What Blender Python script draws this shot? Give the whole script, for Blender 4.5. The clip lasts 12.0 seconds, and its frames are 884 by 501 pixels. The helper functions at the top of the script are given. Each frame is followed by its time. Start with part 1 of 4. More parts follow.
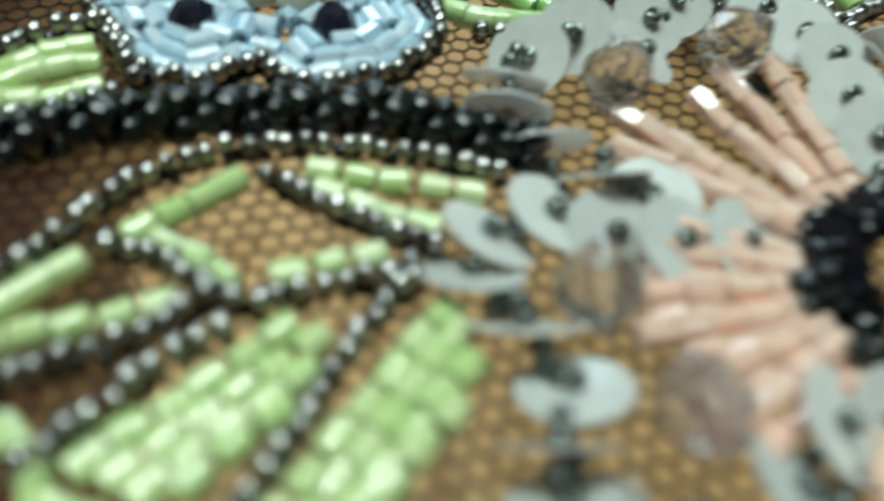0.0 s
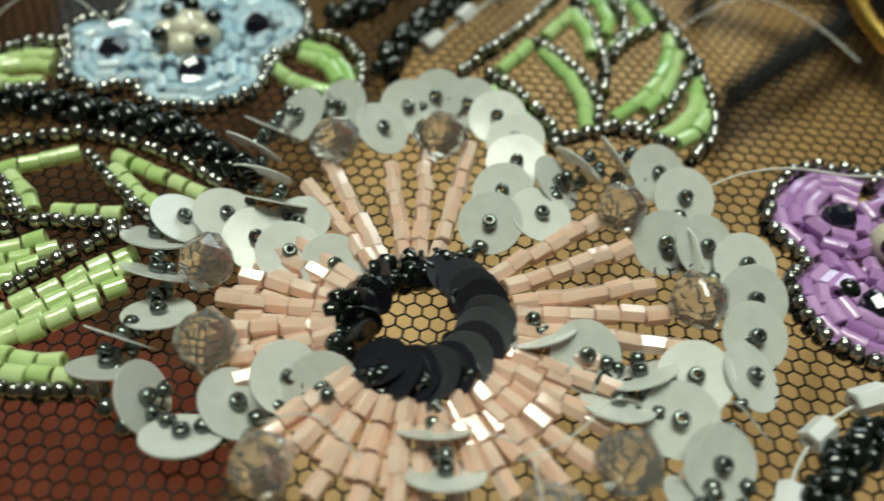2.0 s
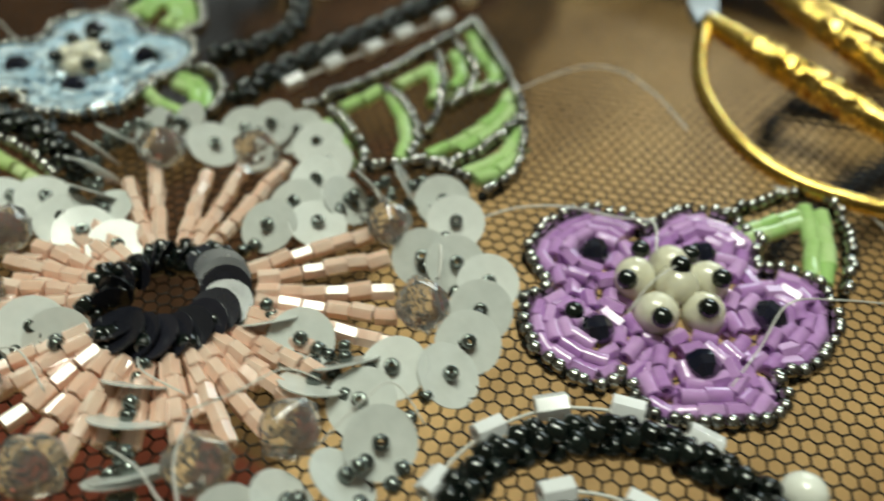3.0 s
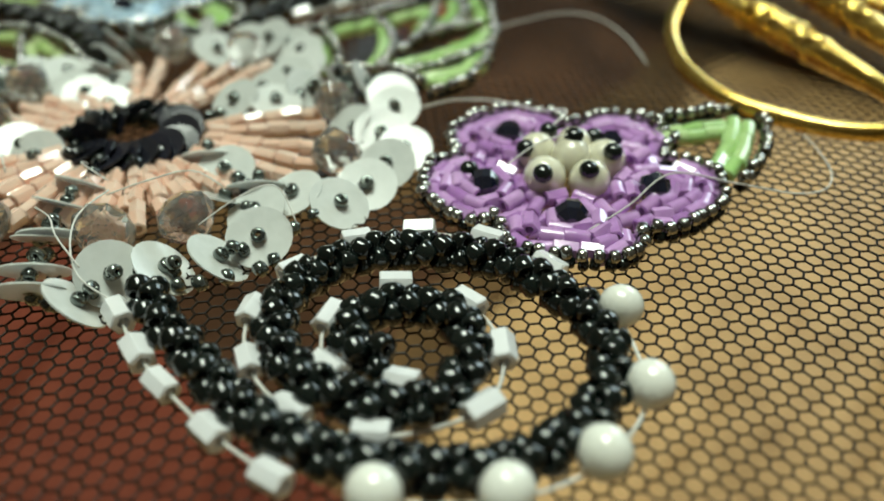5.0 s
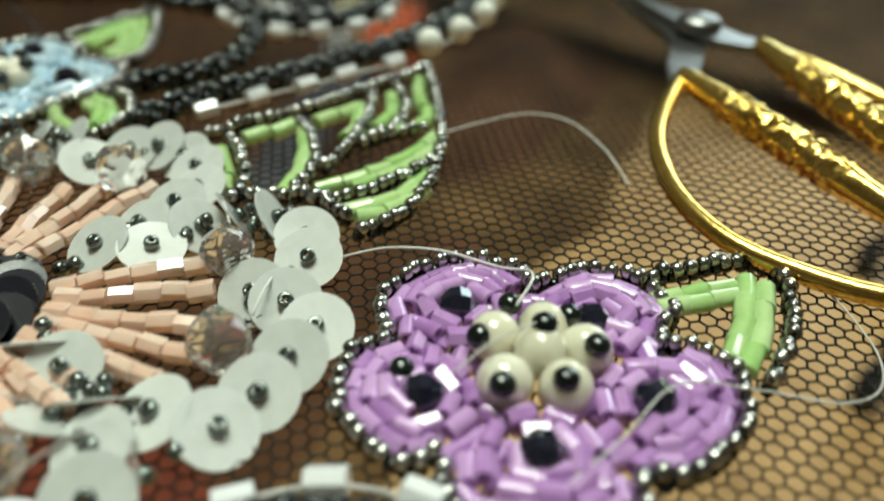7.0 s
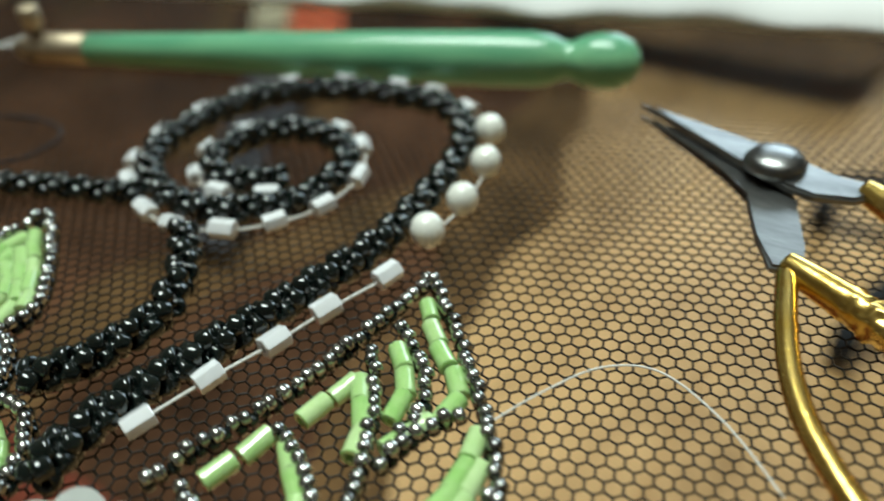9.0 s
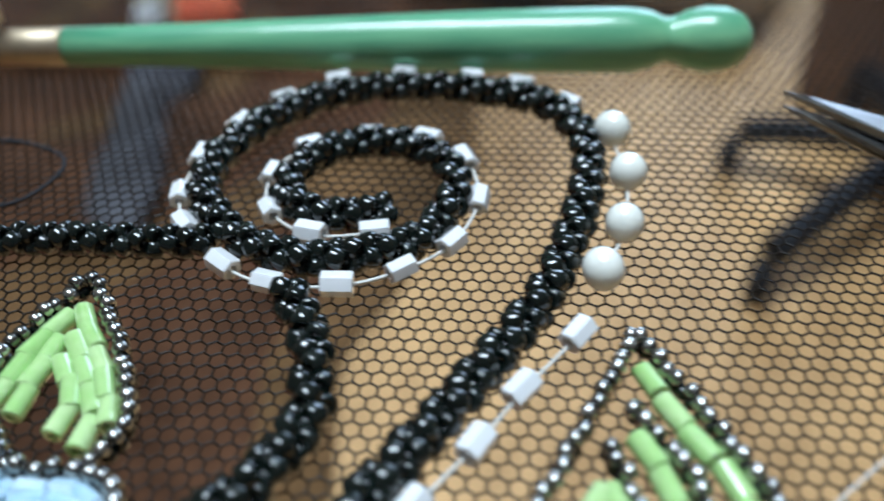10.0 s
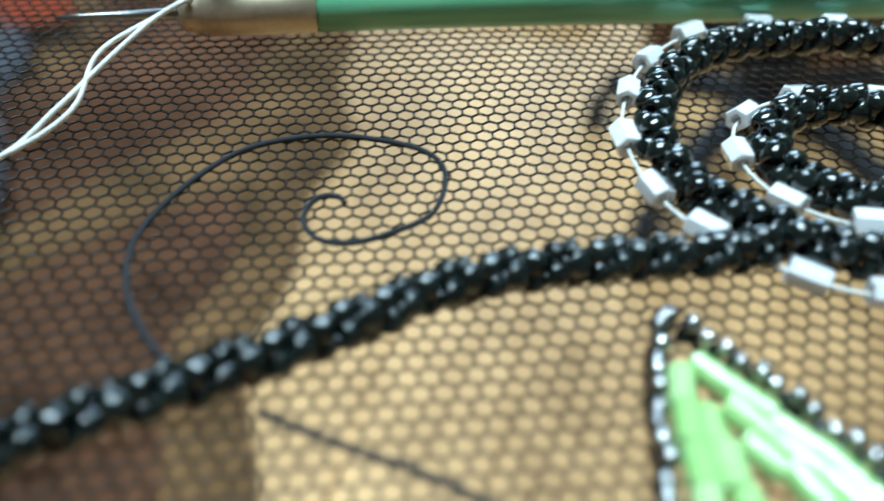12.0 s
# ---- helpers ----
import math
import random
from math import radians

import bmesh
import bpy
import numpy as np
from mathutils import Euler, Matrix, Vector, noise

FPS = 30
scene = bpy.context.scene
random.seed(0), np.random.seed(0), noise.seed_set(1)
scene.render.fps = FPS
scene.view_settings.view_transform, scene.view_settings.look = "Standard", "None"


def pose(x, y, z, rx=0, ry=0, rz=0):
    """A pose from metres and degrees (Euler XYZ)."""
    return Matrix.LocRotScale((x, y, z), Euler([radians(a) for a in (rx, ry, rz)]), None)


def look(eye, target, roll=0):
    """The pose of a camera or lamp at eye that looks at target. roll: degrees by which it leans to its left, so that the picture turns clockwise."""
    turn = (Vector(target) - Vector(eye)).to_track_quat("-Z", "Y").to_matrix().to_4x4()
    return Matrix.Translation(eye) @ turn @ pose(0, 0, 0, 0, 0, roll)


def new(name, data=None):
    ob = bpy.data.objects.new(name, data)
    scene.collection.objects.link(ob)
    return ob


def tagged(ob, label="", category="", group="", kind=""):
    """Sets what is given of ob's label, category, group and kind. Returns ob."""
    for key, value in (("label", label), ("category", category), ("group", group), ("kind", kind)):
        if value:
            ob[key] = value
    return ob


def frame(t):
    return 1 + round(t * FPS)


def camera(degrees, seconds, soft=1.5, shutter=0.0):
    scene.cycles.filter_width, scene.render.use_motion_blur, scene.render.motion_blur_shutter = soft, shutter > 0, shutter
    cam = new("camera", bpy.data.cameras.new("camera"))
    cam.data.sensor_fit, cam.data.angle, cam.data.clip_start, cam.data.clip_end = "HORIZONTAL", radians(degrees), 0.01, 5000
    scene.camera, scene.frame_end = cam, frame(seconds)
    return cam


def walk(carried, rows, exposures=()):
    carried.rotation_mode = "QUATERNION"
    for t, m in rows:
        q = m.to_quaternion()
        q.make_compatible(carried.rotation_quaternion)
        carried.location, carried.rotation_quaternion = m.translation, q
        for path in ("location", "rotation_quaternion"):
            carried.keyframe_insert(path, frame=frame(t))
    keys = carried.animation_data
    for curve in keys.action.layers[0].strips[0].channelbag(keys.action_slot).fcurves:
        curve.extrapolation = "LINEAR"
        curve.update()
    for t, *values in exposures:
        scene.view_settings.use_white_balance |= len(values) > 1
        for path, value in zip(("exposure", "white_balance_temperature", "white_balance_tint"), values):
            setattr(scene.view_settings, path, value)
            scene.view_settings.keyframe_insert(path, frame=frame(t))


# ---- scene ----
# Plan in centimetres: the net lies at z = 0, the floor of the room half a metre below it.
CM = 0.01
PATH = [
    (0, (-1.831, -4.559, 3.253), (-1.753, -0.778, -1.406), 6.91),
    (0.5, (-0.408, -5.423, 4.244), (-0.857, -1.511, -0.283), 6.50),
    (0.8, (-0.062, -5.479, 4.694), (-0.631, -1.718, 0.054), 6.50),
    (1, (0.128, -5.509, 4.875), (-0.558, -1.772, 0.231), 5.73),
    (1.5, (0.965, -5.302, 5.004), (-0.043, -1.709, 0.305), 4.64),
    (2, (2.219, -4.940, 5.187), (0.750, -1.485, 0.507), 2.50),
    (2.5, (3.348, -4.687, 5.364), (1.479, -1.122, 0.915), 1.66),
    (3, (5.156, -4.509, 5.113), (2.880, -0.826, 0.959), 1.75),
    (3.5, (6.147, -4.647, 4.830), (3.508, -0.906, 0.951), 1.30),
    (3.7, (6.433, -4.732, 4.855), (3.684, -1.061, 0.986), 1.71),
    (5.3, (7.983, -4.727, 3.899), (4.635, -1.372, 0.220), -1.11),
    (5.5, (7.953, -4.747, 3.864), (4.613, -1.372, 0.196), -0.44),
    (6, (7.616, -4.377, 3.926), (4.313, -0.998, 0.228), -0.60),
    (6.5, (6.846, -3.482, 3.859), (3.701, 0.188, 0.304), 1.86),
    (7, (6.456, -2.826, 3.949), (3.303, 0.851, 0.408), 0.95),
    (7.5, (5.962, -1.914, 4.055), (2.769, 1.736, 0.521), -0.42),
    (7.7, (5.690, -1.532, 4.116), (2.421, 2.091, 0.624), -1.51),
    (9.3, (2.862, -0.347, 4.646), (0.241, 3.529, 0.890), -4.39),
    (9.5, (2.273, -0.323, 4.605), (-0.208, 3.567, 0.769), -4.33),
    (10, (0.809, -0.117, 4.372), (-1.250, 3.922, 0.443), -2.56),
    (10.5, (-0.837, -0.155, 4.197), (-2.602, 3.993, 0.238), -0.85),
    (11, (-2.202, -0.224, 4.051), (-3.699, 3.986, 0.047), 0.48),
    (11.5, (-3.482, -0.296, 3.799), (-4.759, 3.945, -0.248), 1.07),
    (12, (-4.675, -0.526, 3.491), (-5.526, 3.765, -0.615), 2.60),
]
cam = camera(60.1, 12.0, soft=1.6, shutter=0.42)
cam.data.dof.use_dof = True
cam.data.dof.focus_distance = 0.062
cam.data.dof.aperture_fstop = 16


def cm_look(eye, target, roll):
    return look([v * CM for v in eye], [v * CM for v in target], roll)


EXPOSURES = [(0, -0.82, 5450, -2), (0.6, -0.76, 5900, -2), (1.0, -1.0, 6000, -2), (1.5, -1.02, 6100, -2), (3.5, -0.9, 6250, 0), (5.5, -0.66, 5950, -4), (7.5, -0.62, 6100, -2), (9.5, -0.5, 5300, 4), (10.3, -0.32, 4800, 14), (11, -0.26, 4700, 14), (12, 0.08, 4650, 0)]
walk(cam, [(t, cm_look(e, g, r)) for t, e, g, r in PATH], EXPOSURES)

# ---- light: a window in the far wall, a ceiling lamp, a little sky ----
world = bpy.data.worlds.new("world")
scene.world = world
world.use_nodes = True
wn = world.node_tree
sky = wn.nodes.new("ShaderNodeTexSky")
sky.sky_type = "NISHITA"
sky.sun_disc = False
sky.sun_elevation = radians(35)
sky.sun_rotation = radians(20)
wn.links.new(sky.outputs[0], wn.nodes["Background"].inputs[0])
wn.nodes["Background"].inputs[1].default_value = 0.1


def area(name, sx, sy, watts, color, m):
    d = bpy.data.lights.new(name, "AREA")
    d.shape, d.size, d.size_y, d.energy, d.color = "RECTANGLE", sx, sy, watts, color
    o = new(name, d)
    o.matrix_world = m
    return o


area("window_light", 1.5, 1.2, 38, (0.92, 1.0, 1.0), look((-0.3, 2.96, 1.05), (-0.3, 0, 0.3)))
area("ceiling_lamp_light", 1.1, 0.6, 70, (0.98, 0.97, 0.82), look((-0.28, 0.28, 1.86), (-0.28, 0.28, 0)))


# ---- materials ----
def mat(name):
    m = bpy.data.materials.new(name)
    m.use_nodes = True
    return m, m.node_tree, m.node_tree.nodes["Principled BSDF"]


def link(t, a, b):
    t.links.new(a, b)


def glassy(name, dark, light, rough=0.15, metal=0.0, coat=0.5, trans=0.0, sub=0.0, bump=0.0, cloud=900.0):
    """Bead glass: each piece takes its own tone, with fine clouding over it."""
    m, t, b = mat(name)
    info = t.nodes.new("ShaderNodeObjectInfo")
    geo = t.nodes.new("ShaderNodeNewGeometry")
    add = t.nodes.new("ShaderNodeMath")
    add.operation = "ADD"
    link(t, info.outputs["Random"], add.inputs[0])
    link(t, geo.outputs["Random Per Island"], add.inputs[1])
    fr = t.nodes.new("ShaderNodeMath")
    fr.operation = "FRACT"
    link(t, add.outputs[0], fr.inputs[0])
    tex = t.nodes.new("ShaderNodeTexNoise")
    tex.inputs["Scale"].default_value = cloud
    co = t.nodes.new("ShaderNodeNewGeometry")
    link(t, co.outputs["Position"], tex.inputs["Vector"])
    mixv = t.nodes.new("ShaderNodeMath")
    mixv.operation = "MULTIPLY_ADD"
    link(t, tex.outputs[0], mixv.inputs[0])
    mixv.inputs[1].default_value = 0.5
    half = t.nodes.new("ShaderNodeMath")
    half.operation = "MULTIPLY"
    half.inputs[1].default_value = 0.55
    link(t, fr.outputs[0], half.inputs[0])
    link(t, half.outputs[0], mixv.inputs[2])
    ramp = t.nodes.new("ShaderNodeMix")
    ramp.data_type = "RGBA"
    ramp.inputs[6].default_value = (*dark, 1)
    ramp.inputs[7].default_value = (*light, 1)
    link(t, mixv.outputs[0], ramp.inputs[0])
    link(t, ramp.outputs[2], b.inputs["Base Color"])
    b.inputs["Roughness"].default_value = rough
    b.inputs["Metallic"].default_value = metal
    b.inputs["Coat Weight"].default_value = coat
    b.inputs["Coat Roughness"].default_value = 0.06
    b.inputs["Transmission Weight"].default_value = trans
    if sub:
        b.inputs["Subsurface Weight"].default_value = sub
        b.inputs["Subsurface Radius"].default_value = (0.002, 0.002, 0.002)
        b.inputs["Subsurface Scale"].default_value = 1.0
    if bump:
        n2 = t.nodes.new("ShaderNodeTexNoise")
        n2.inputs["Scale"].default_value = 2200
        link(t, co.outputs["Position"], n2.inputs["Vector"])
        bp = t.nodes.new("ShaderNodeBump")
        bp.inputs["Strength"].default_value = bump
        bp.inputs["Distance"].default_value = 0.0003
        link(t, n2.outputs[0], bp.inputs["Height"])
        link(t, bp.outputs[0], b.inputs["Normal"])
    return m


M_BLACK = glassy("black_glass", (0.0015, 0.003, 0.0025), (0.009, 0.014, 0.012), 0.11, 0.0, 0.5)
M_GUN = glassy("gunmetal_bead", (0.09, 0.09, 0.085), (0.66, 0.66, 0.62), 0.16, 0.95, 0.6)
M_SMOKE = glassy("smoky_bead", (0.035, 0.045, 0.04), (0.22, 0.25, 0.23), 0.12, 0.75, 1.0)
M_PEACH = glassy("peach_tube", (0.88, 0.48, 0.34), (1.0, 0.74, 0.60), 0.1, 0.0, 1.0, 0.0, 0.5)
M_GREEN = glassy("light_green_tube", (0.40, 0.62, 0.17), (0.74, 0.87, 0.46), 0.10, 0.0, 1.0, 0.0, 0.3)
M_LEAF = glassy("leaf_green_tube", (0.28, 0.55, 0.12), (0.63, 0.81, 0.40), 0.10, 0.0, 1.0, 0.0, 0.3)
M_VIOLET = glassy("violet_tube", (0.31, 0.12, 0.43), (0.73, 0.45, 0.83), 0.10, 0.0, 1.0, 0.0, 0.3)
M_BLUE = glassy("light_blue_tube", (0.34, 0.58, 0.80), (0.80, 0.92, 1.0), 0.09, 0.0, 1.0, 0.0, 0.3)
M_WHITE = glassy("white_tube", (0.80, 0.82, 0.84), (0.95, 0.96, 0.98), 0.16, 0.0, 0.7, 0.0, 0.3)
M_PEARL = glassy("cream_bead", (0.82, 0.83, 0.72), (0.93, 0.93, 0.86), 0.18, 0.0, 0.8, 0.0, 0.3)
M_IVORY = glassy("ivory_bead", (0.66, 0.63, 0.47), (0.86, 0.83, 0.69), 0.16, 0.0, 0.8, 0.0, 0.7)
M_SEQUIN = glassy("grey_white_sequin", (0.52, 0.55, 0.525), (0.80, 0.825, 0.80), 0.25, 0.0, 0.3, 0.0, 0.15)
M_DARKSEQ = glassy("black_sequin", (0.006, 0.007, 0.010), (0.020, 0.020, 0.030), 0.26, 0.0, 0.2)
M_FACET = glassy("black_facet", (0.004, 0.005, 0.012), (0.015, 0.018, 0.035), 0.06, 0.0, 1.0)
M_THREAD = glassy("white_thread", (0.62, 0.61, 0.57), (0.8, 0.79, 0.75), 0.45, 0.0, 0.0, 0.0, 0.0, 0.3, 3000)
M_INK = glassy("dark_ink", (0.006, 0.007, 0.010), (0.018, 0.020, 0.026), 0.9, 0.0, 0.0)

M_CRYSTAL, _t, _b = mat("clear_crystal")
_b.inputs["Base Color"].default_value = (1.0, 1.0, 0.99, 1)
_b.inputs["Transmission Weight"].default_value = 0.93
_b.inputs["Roughness"].default_value = 0.02
_b.inputs["IOR"].default_value = 1.5
_b.inputs["Coat Weight"].default_value = 0.4
_b.inputs["Coat Roughness"].default_value = 0.02


def noisy(name, dark, light, scale, rough, stretch=(1, 1, 1), metal=0.0, bump=0.0, dist=0.001, detail=6.0, fine=8.0, coat=0.0, spec=0.5, local=False):
    """Two scales of variation at world size; stretch lays a grain along an axis."""
    m, t, b = mat(name)
    geo = t.nodes.new("ShaderNodeNewGeometry")
    mp = t.nodes.new("ShaderNodeMapping")
    mp.inputs["Scale"].default_value = stretch
    own = t.nodes.new("ShaderNodeTexCoord")
    link(t, own.outputs["Object"] if local else geo.outputs["Position"], mp.inputs[0])
    a, c = t.nodes.new("ShaderNodeTexNoise"), t.nodes.new("ShaderNodeTexNoise")
    a.inputs["Scale"].default_value, c.inputs["Scale"].default_value = scale, scale * fine
    a.inputs["Detail"].default_value = detail
    link(t, mp.outputs[0], a.inputs["Vector"])
    link(t, mp.outputs[0], c.inputs["Vector"])
    s = t.nodes.new("ShaderNodeMath")
    s.operation = "MULTIPLY_ADD"
    link(t, c.outputs[0], s.inputs[0])
    s.inputs[1].default_value = 0.35
    link(t, a.outputs[0], s.inputs[2])
    r = t.nodes.new("ShaderNodeMapRange")
    r.inputs[1].default_value, r.inputs[2].default_value = 0.42, 0.95
    link(t, s.outputs[0], r.inputs[0])
    x = t.nodes.new("ShaderNodeMix")
    x.data_type = "RGBA"
    x.inputs[6].default_value, x.inputs[7].default_value = (*dark, 1), (*light, 1)
    link(t, r.outputs[0], x.inputs[0])
    link(t, x.outputs[2], b.inputs["Base Color"])
    b.inputs["Roughness"].default_value, b.inputs["Metallic"].default_value = rough, metal
    b.inputs["Coat Weight"].default_value = coat
    b.inputs["Specular IOR Level"].default_value = spec
    if bump:
        bp = t.nodes.new("ShaderNodeBump")
        bp.inputs["Strength"].default_value, bp.inputs["Distance"].default_value = bump, dist
        link(t, s.outputs[0], bp.inputs["Height"])
        link(t, bp.outputs[0], b.inputs["Normal"])
    return m


M_NET = noisy("black_net", (0.005, 0.004, 0.003), (0.018, 0.012, 0.008), 900, 0.35, spec=0.18)
M_FLOOR = noisy("tan_wood_floor", (0.31, 0.18, 0.066), (0.84, 0.54, 0.24), 7, 0.5, (1, 0.35, 1), 0, 0.1, spec=0.25)
M_CLOTH = noisy("dark_brown_cloth", (0.022, 0.010, 0.0045), (0.17, 0.080, 0.038), 6, 0.85, (1, 1, 1), 0, 0.3, spec=0.1)
# dark brown that paints the dimness of the far floor
M_FAR_SHADE = noisy("far_floor_shade_brown", (0.05, 0.028, 0.012), (0.24, 0.14, 0.06), 9, 0.85, (1, 1, 1), 0, 0.3, spec=0.1)
# mid brown that paints the soft shade between blanket and floor
M_FLOOR_SHADE = noisy("floor_shade_brown", (0.05, 0.029, 0.011), (0.22, 0.125, 0.05), 10, 0.85, (1, 1, 1), 0, 0.3, spec=0.1)
M_RED = noisy("dark_red_cloth", (0.10, 0.024, 0.014), (0.21, 0.056, 0.03), 20, 0.85, (1, 1, 1), 0, 0.3, spec=0.1)
# dull brown picked to keep bounce light and reflections low
M_WALL = noisy("unseen_wall_brown", (0.14, 0.115, 0.09), (0.24, 0.20, 0.16), 3, 0.9)
M_CEIL = noisy("pale_ceiling", (0.38, 0.37, 0.34), (0.46, 0.45, 0.42), 3, 0.9)
M_TOOL = noisy("green_pearl_lacquer", (0.010, 0.20, 0.12), (0.30, 0.62, 0.33), 170, 0.3, (0.1, 1, 1), 0.0, 0.08, 0.0003, 5, 5, 0.35, local=True)
M_BRASS = noisy("brass", (0.42, 0.34, 0.23), (0.62, 0.52, 0.37), 300, 0.5, (1, 1, 1), 0.8)
M_STEEL = noisy("brushed_steel", (0.17, 0.17, 0.17), (0.36, 0.36, 0.35), 500, 0.34, (0.2, 1, 1), 1.0)
M_GOLD = noisy("polished_gold", (0.80, 0.52, 0.09), (1.0, 0.76, 0.25), 250, 0.24, (1, 1, 1), 1.0, 0.2, 0.0004)
M_PAPER = noisy("white_paper", (0.74, 0.74, 0.72), (0.84, 0.84, 0.82), 12, 0.7)
M_ORANGE = noisy("orange_red_card", (0.80, 0.10, 0.04), (0.92, 0.26, 0.10), 30, 0.5)
M_YELLOW = noisy("cream_card", (0.72, 0.62, 0.36), (0.84, 0.78, 0.56), 30, 0.5)
M_GREYCLOTH = noisy("grey_blue_cloth", (0.03, 0.03, 0.036), (0.15, 0.15, 0.165), 10, 0.85, (1, 1, 1), 0, 0.3, spec=0.1)
M_WOOD = noisy("brown_wood", (0.09, 0.045, 0.022), (0.20, 0.11, 0.06), 10, 0.45, (1, 0.2, 1))
M_PLASTIC = noisy("black_plastic", (0.006, 0.007, 0.009), (0.016, 0.017, 0.021), 90, 0.5, (1, 1, 1), 0, 0.1, spec=0.2)


# ---- mesh helpers ----
def to_mesh(name, bm, material, smooth=True):
    me = bpy.data.meshes.new(name)
    bm.normal_update()
    bm.to_mesh(me)
    bm.free()
    me.materials.append(material)
    if smooth:
        for p in me.polygons:
            p.use_smooth = True
    return me


def thing(name, x, y, label, category, z=0.0, group="", kind=""):
    """An Empty at the base of a thing, which parents its parts."""
    o = new(name)
    o.empty_display_size = 0.005
    o.location = (x * CM, y * CM, z * CM)
    return tagged(o, label, category, group, kind)


def put(name, me, parent, m, label=""):
    """One piece on a shared mesh, at the world pose m (metres), under a parent."""
    o = new(name, me)
    o.parent = parent
    base = parent.matrix_basis if parent.parent is None else parent.parent.matrix_basis @ parent.matrix_basis
    o.matrix_basis = base.inverted() @ m
    return tagged(o, label)


def part(name, bm, material, parent, label="", smooth=True):
    """A mesh built in world metres, linked as one part of a thing."""
    return put(name, to_mesh(name, bm, material, smooth), parent, Matrix(), label)


def revolve(profile, seg, material, name, smooth=True, closed=False):
    """A solid turned round the x axis from (x, r) pairs in centimetres."""
    bm = bmesh.new()
    rings = []
    for x, r in profile:
        rings.append([bm.verts.new((x * CM, r * CM * math.cos(2 * math.pi * k / seg), r * CM * math.sin(2 * math.pi * k / seg))) for k in range(seg)])
    n = len(rings)
    for i in range(n if closed else n - 1):
        a, b = rings[i], rings[(i + 1) % n]
        for k in range(seg):
            bm.faces.new((a[k], a[(k + 1) % seg], b[(k + 1) % seg], b[k]))
    if not closed:
        bm.faces.new(rings[0])
        bm.faces.new(list(reversed(rings[-1])))
    bmesh.ops.recalc_face_normals(bm, faces=bm.faces[:])
    return to_mesh(name, bm, material, smooth)


def seed_mesh(name, r, material, seg=10):
    """A doughnut-like seed bead, its hole along x."""
    w, h = r * 0.76, r * 0.3
    prof = [(-w * 0.75, h), (-w, r * 0.62), (-w * 0.66, r * 0.93), (0, r), (w * 0.66, r * 0.93), (w, r * 0.62), (w * 0.75, h)]
    return revolve(prof, seg, material, name, True, True)


def barrel_mesh(name, r, material, seg=12):
    """A longish glass bead with flat flanks, its hole along x."""
    w, h = r * 0.8, r * 0.3
    prof = [(-w * 0.85, h), (-w, r * 0.6), (-w * 0.86, r * 0.88), (-w * 0.5, r * 0.985), (0, r), (w * 0.5, r * 0.985), (w * 0.86, r * 0.88), (w, r * 0.6), (w * 0.85, h)]
    return revolve(prof, seg, material, name, True, True)


def tube_mesh(name, r, length, material, seg=10):
    """A cut glass tube with soft rims and an open hole, along x."""
    l, h, e = length / 2, r * 0.45, r * 0.1
    prof = [(-l + e * 2, h), (-l, h * 1.05), (-l, r - e), (-l + e, r), (l - e, r), (l, r - e), (l, h * 1.05), (l - e * 2, h)]
    me = revolve(prof, seg, material, name, True, True)
    me.set_sharp_from_angle(angle=radians(40))
    return me


def ball_mesh(name, r, material, squash=0.93):
    prof = [(-r * squash * math.cos(a), r * math.sin(a)) for a in [math.pi * k / 9 for k in range(1, 9)]]
    return revolve(prof, 14, material, name)


def facet_mesh(name, r, material, seg=8, length=1.8):
    """A faceted bead: flat faces in bands round x."""
    l = r * length / 2
    prof = [(-l, r * 0.35), (-l * 0.55, r * 0.86), (0, r), (l * 0.55, r * 0.86), (l, r * 0.35)]
    return revolve(prof, seg, material, name, False)


def crystal_mesh(name, r, material, seg=10):
    """A cut crystal: staggered bands of flat faces round x, with a drilled hole's rim at each end."""
    bm = bmesh.new()
    rings = []
    for i, (x, q) in enumerate(((-0.88, 0.24), (-0.62, 0.62), (-0.06, 1.0), (0.06, 1.0), (0.62, 0.62), (0.88, 0.24))):
        shift = 0.5 * (i in (1, 4))
        rings.append([bm.verts.new((x * r * CM, q * r * CM * math.cos(2 * math.pi * (k + shift) / seg), q * r * CM * math.sin(2 * math.pi * (k + shift) / seg))) for k in range(seg)])
    for i in range(5):
        a, b = rings[i], rings[i + 1]
        for k in range(seg):
            j = (k + 1) % seg
            if i == 2:
                bm.faces.new((a[k], a[j], b[j], b[k]))
            elif i in (0, 3):
                bm.faces.new((a[k], a[j], b[k]))
                bm.faces.new((a[j], b[j], b[k]))
            else:
                bm.faces.new((a[k], b[j], b[k]))
                bm.faces.new((a[k], a[j], b[j]))
    bm.faces.new(rings[0])
    bm.faces.new(list(reversed(rings[-1])))
    bmesh.ops.recalc_face_normals(bm, faces=bm.faces[:])
    return to_mesh(name, bm, material, False)


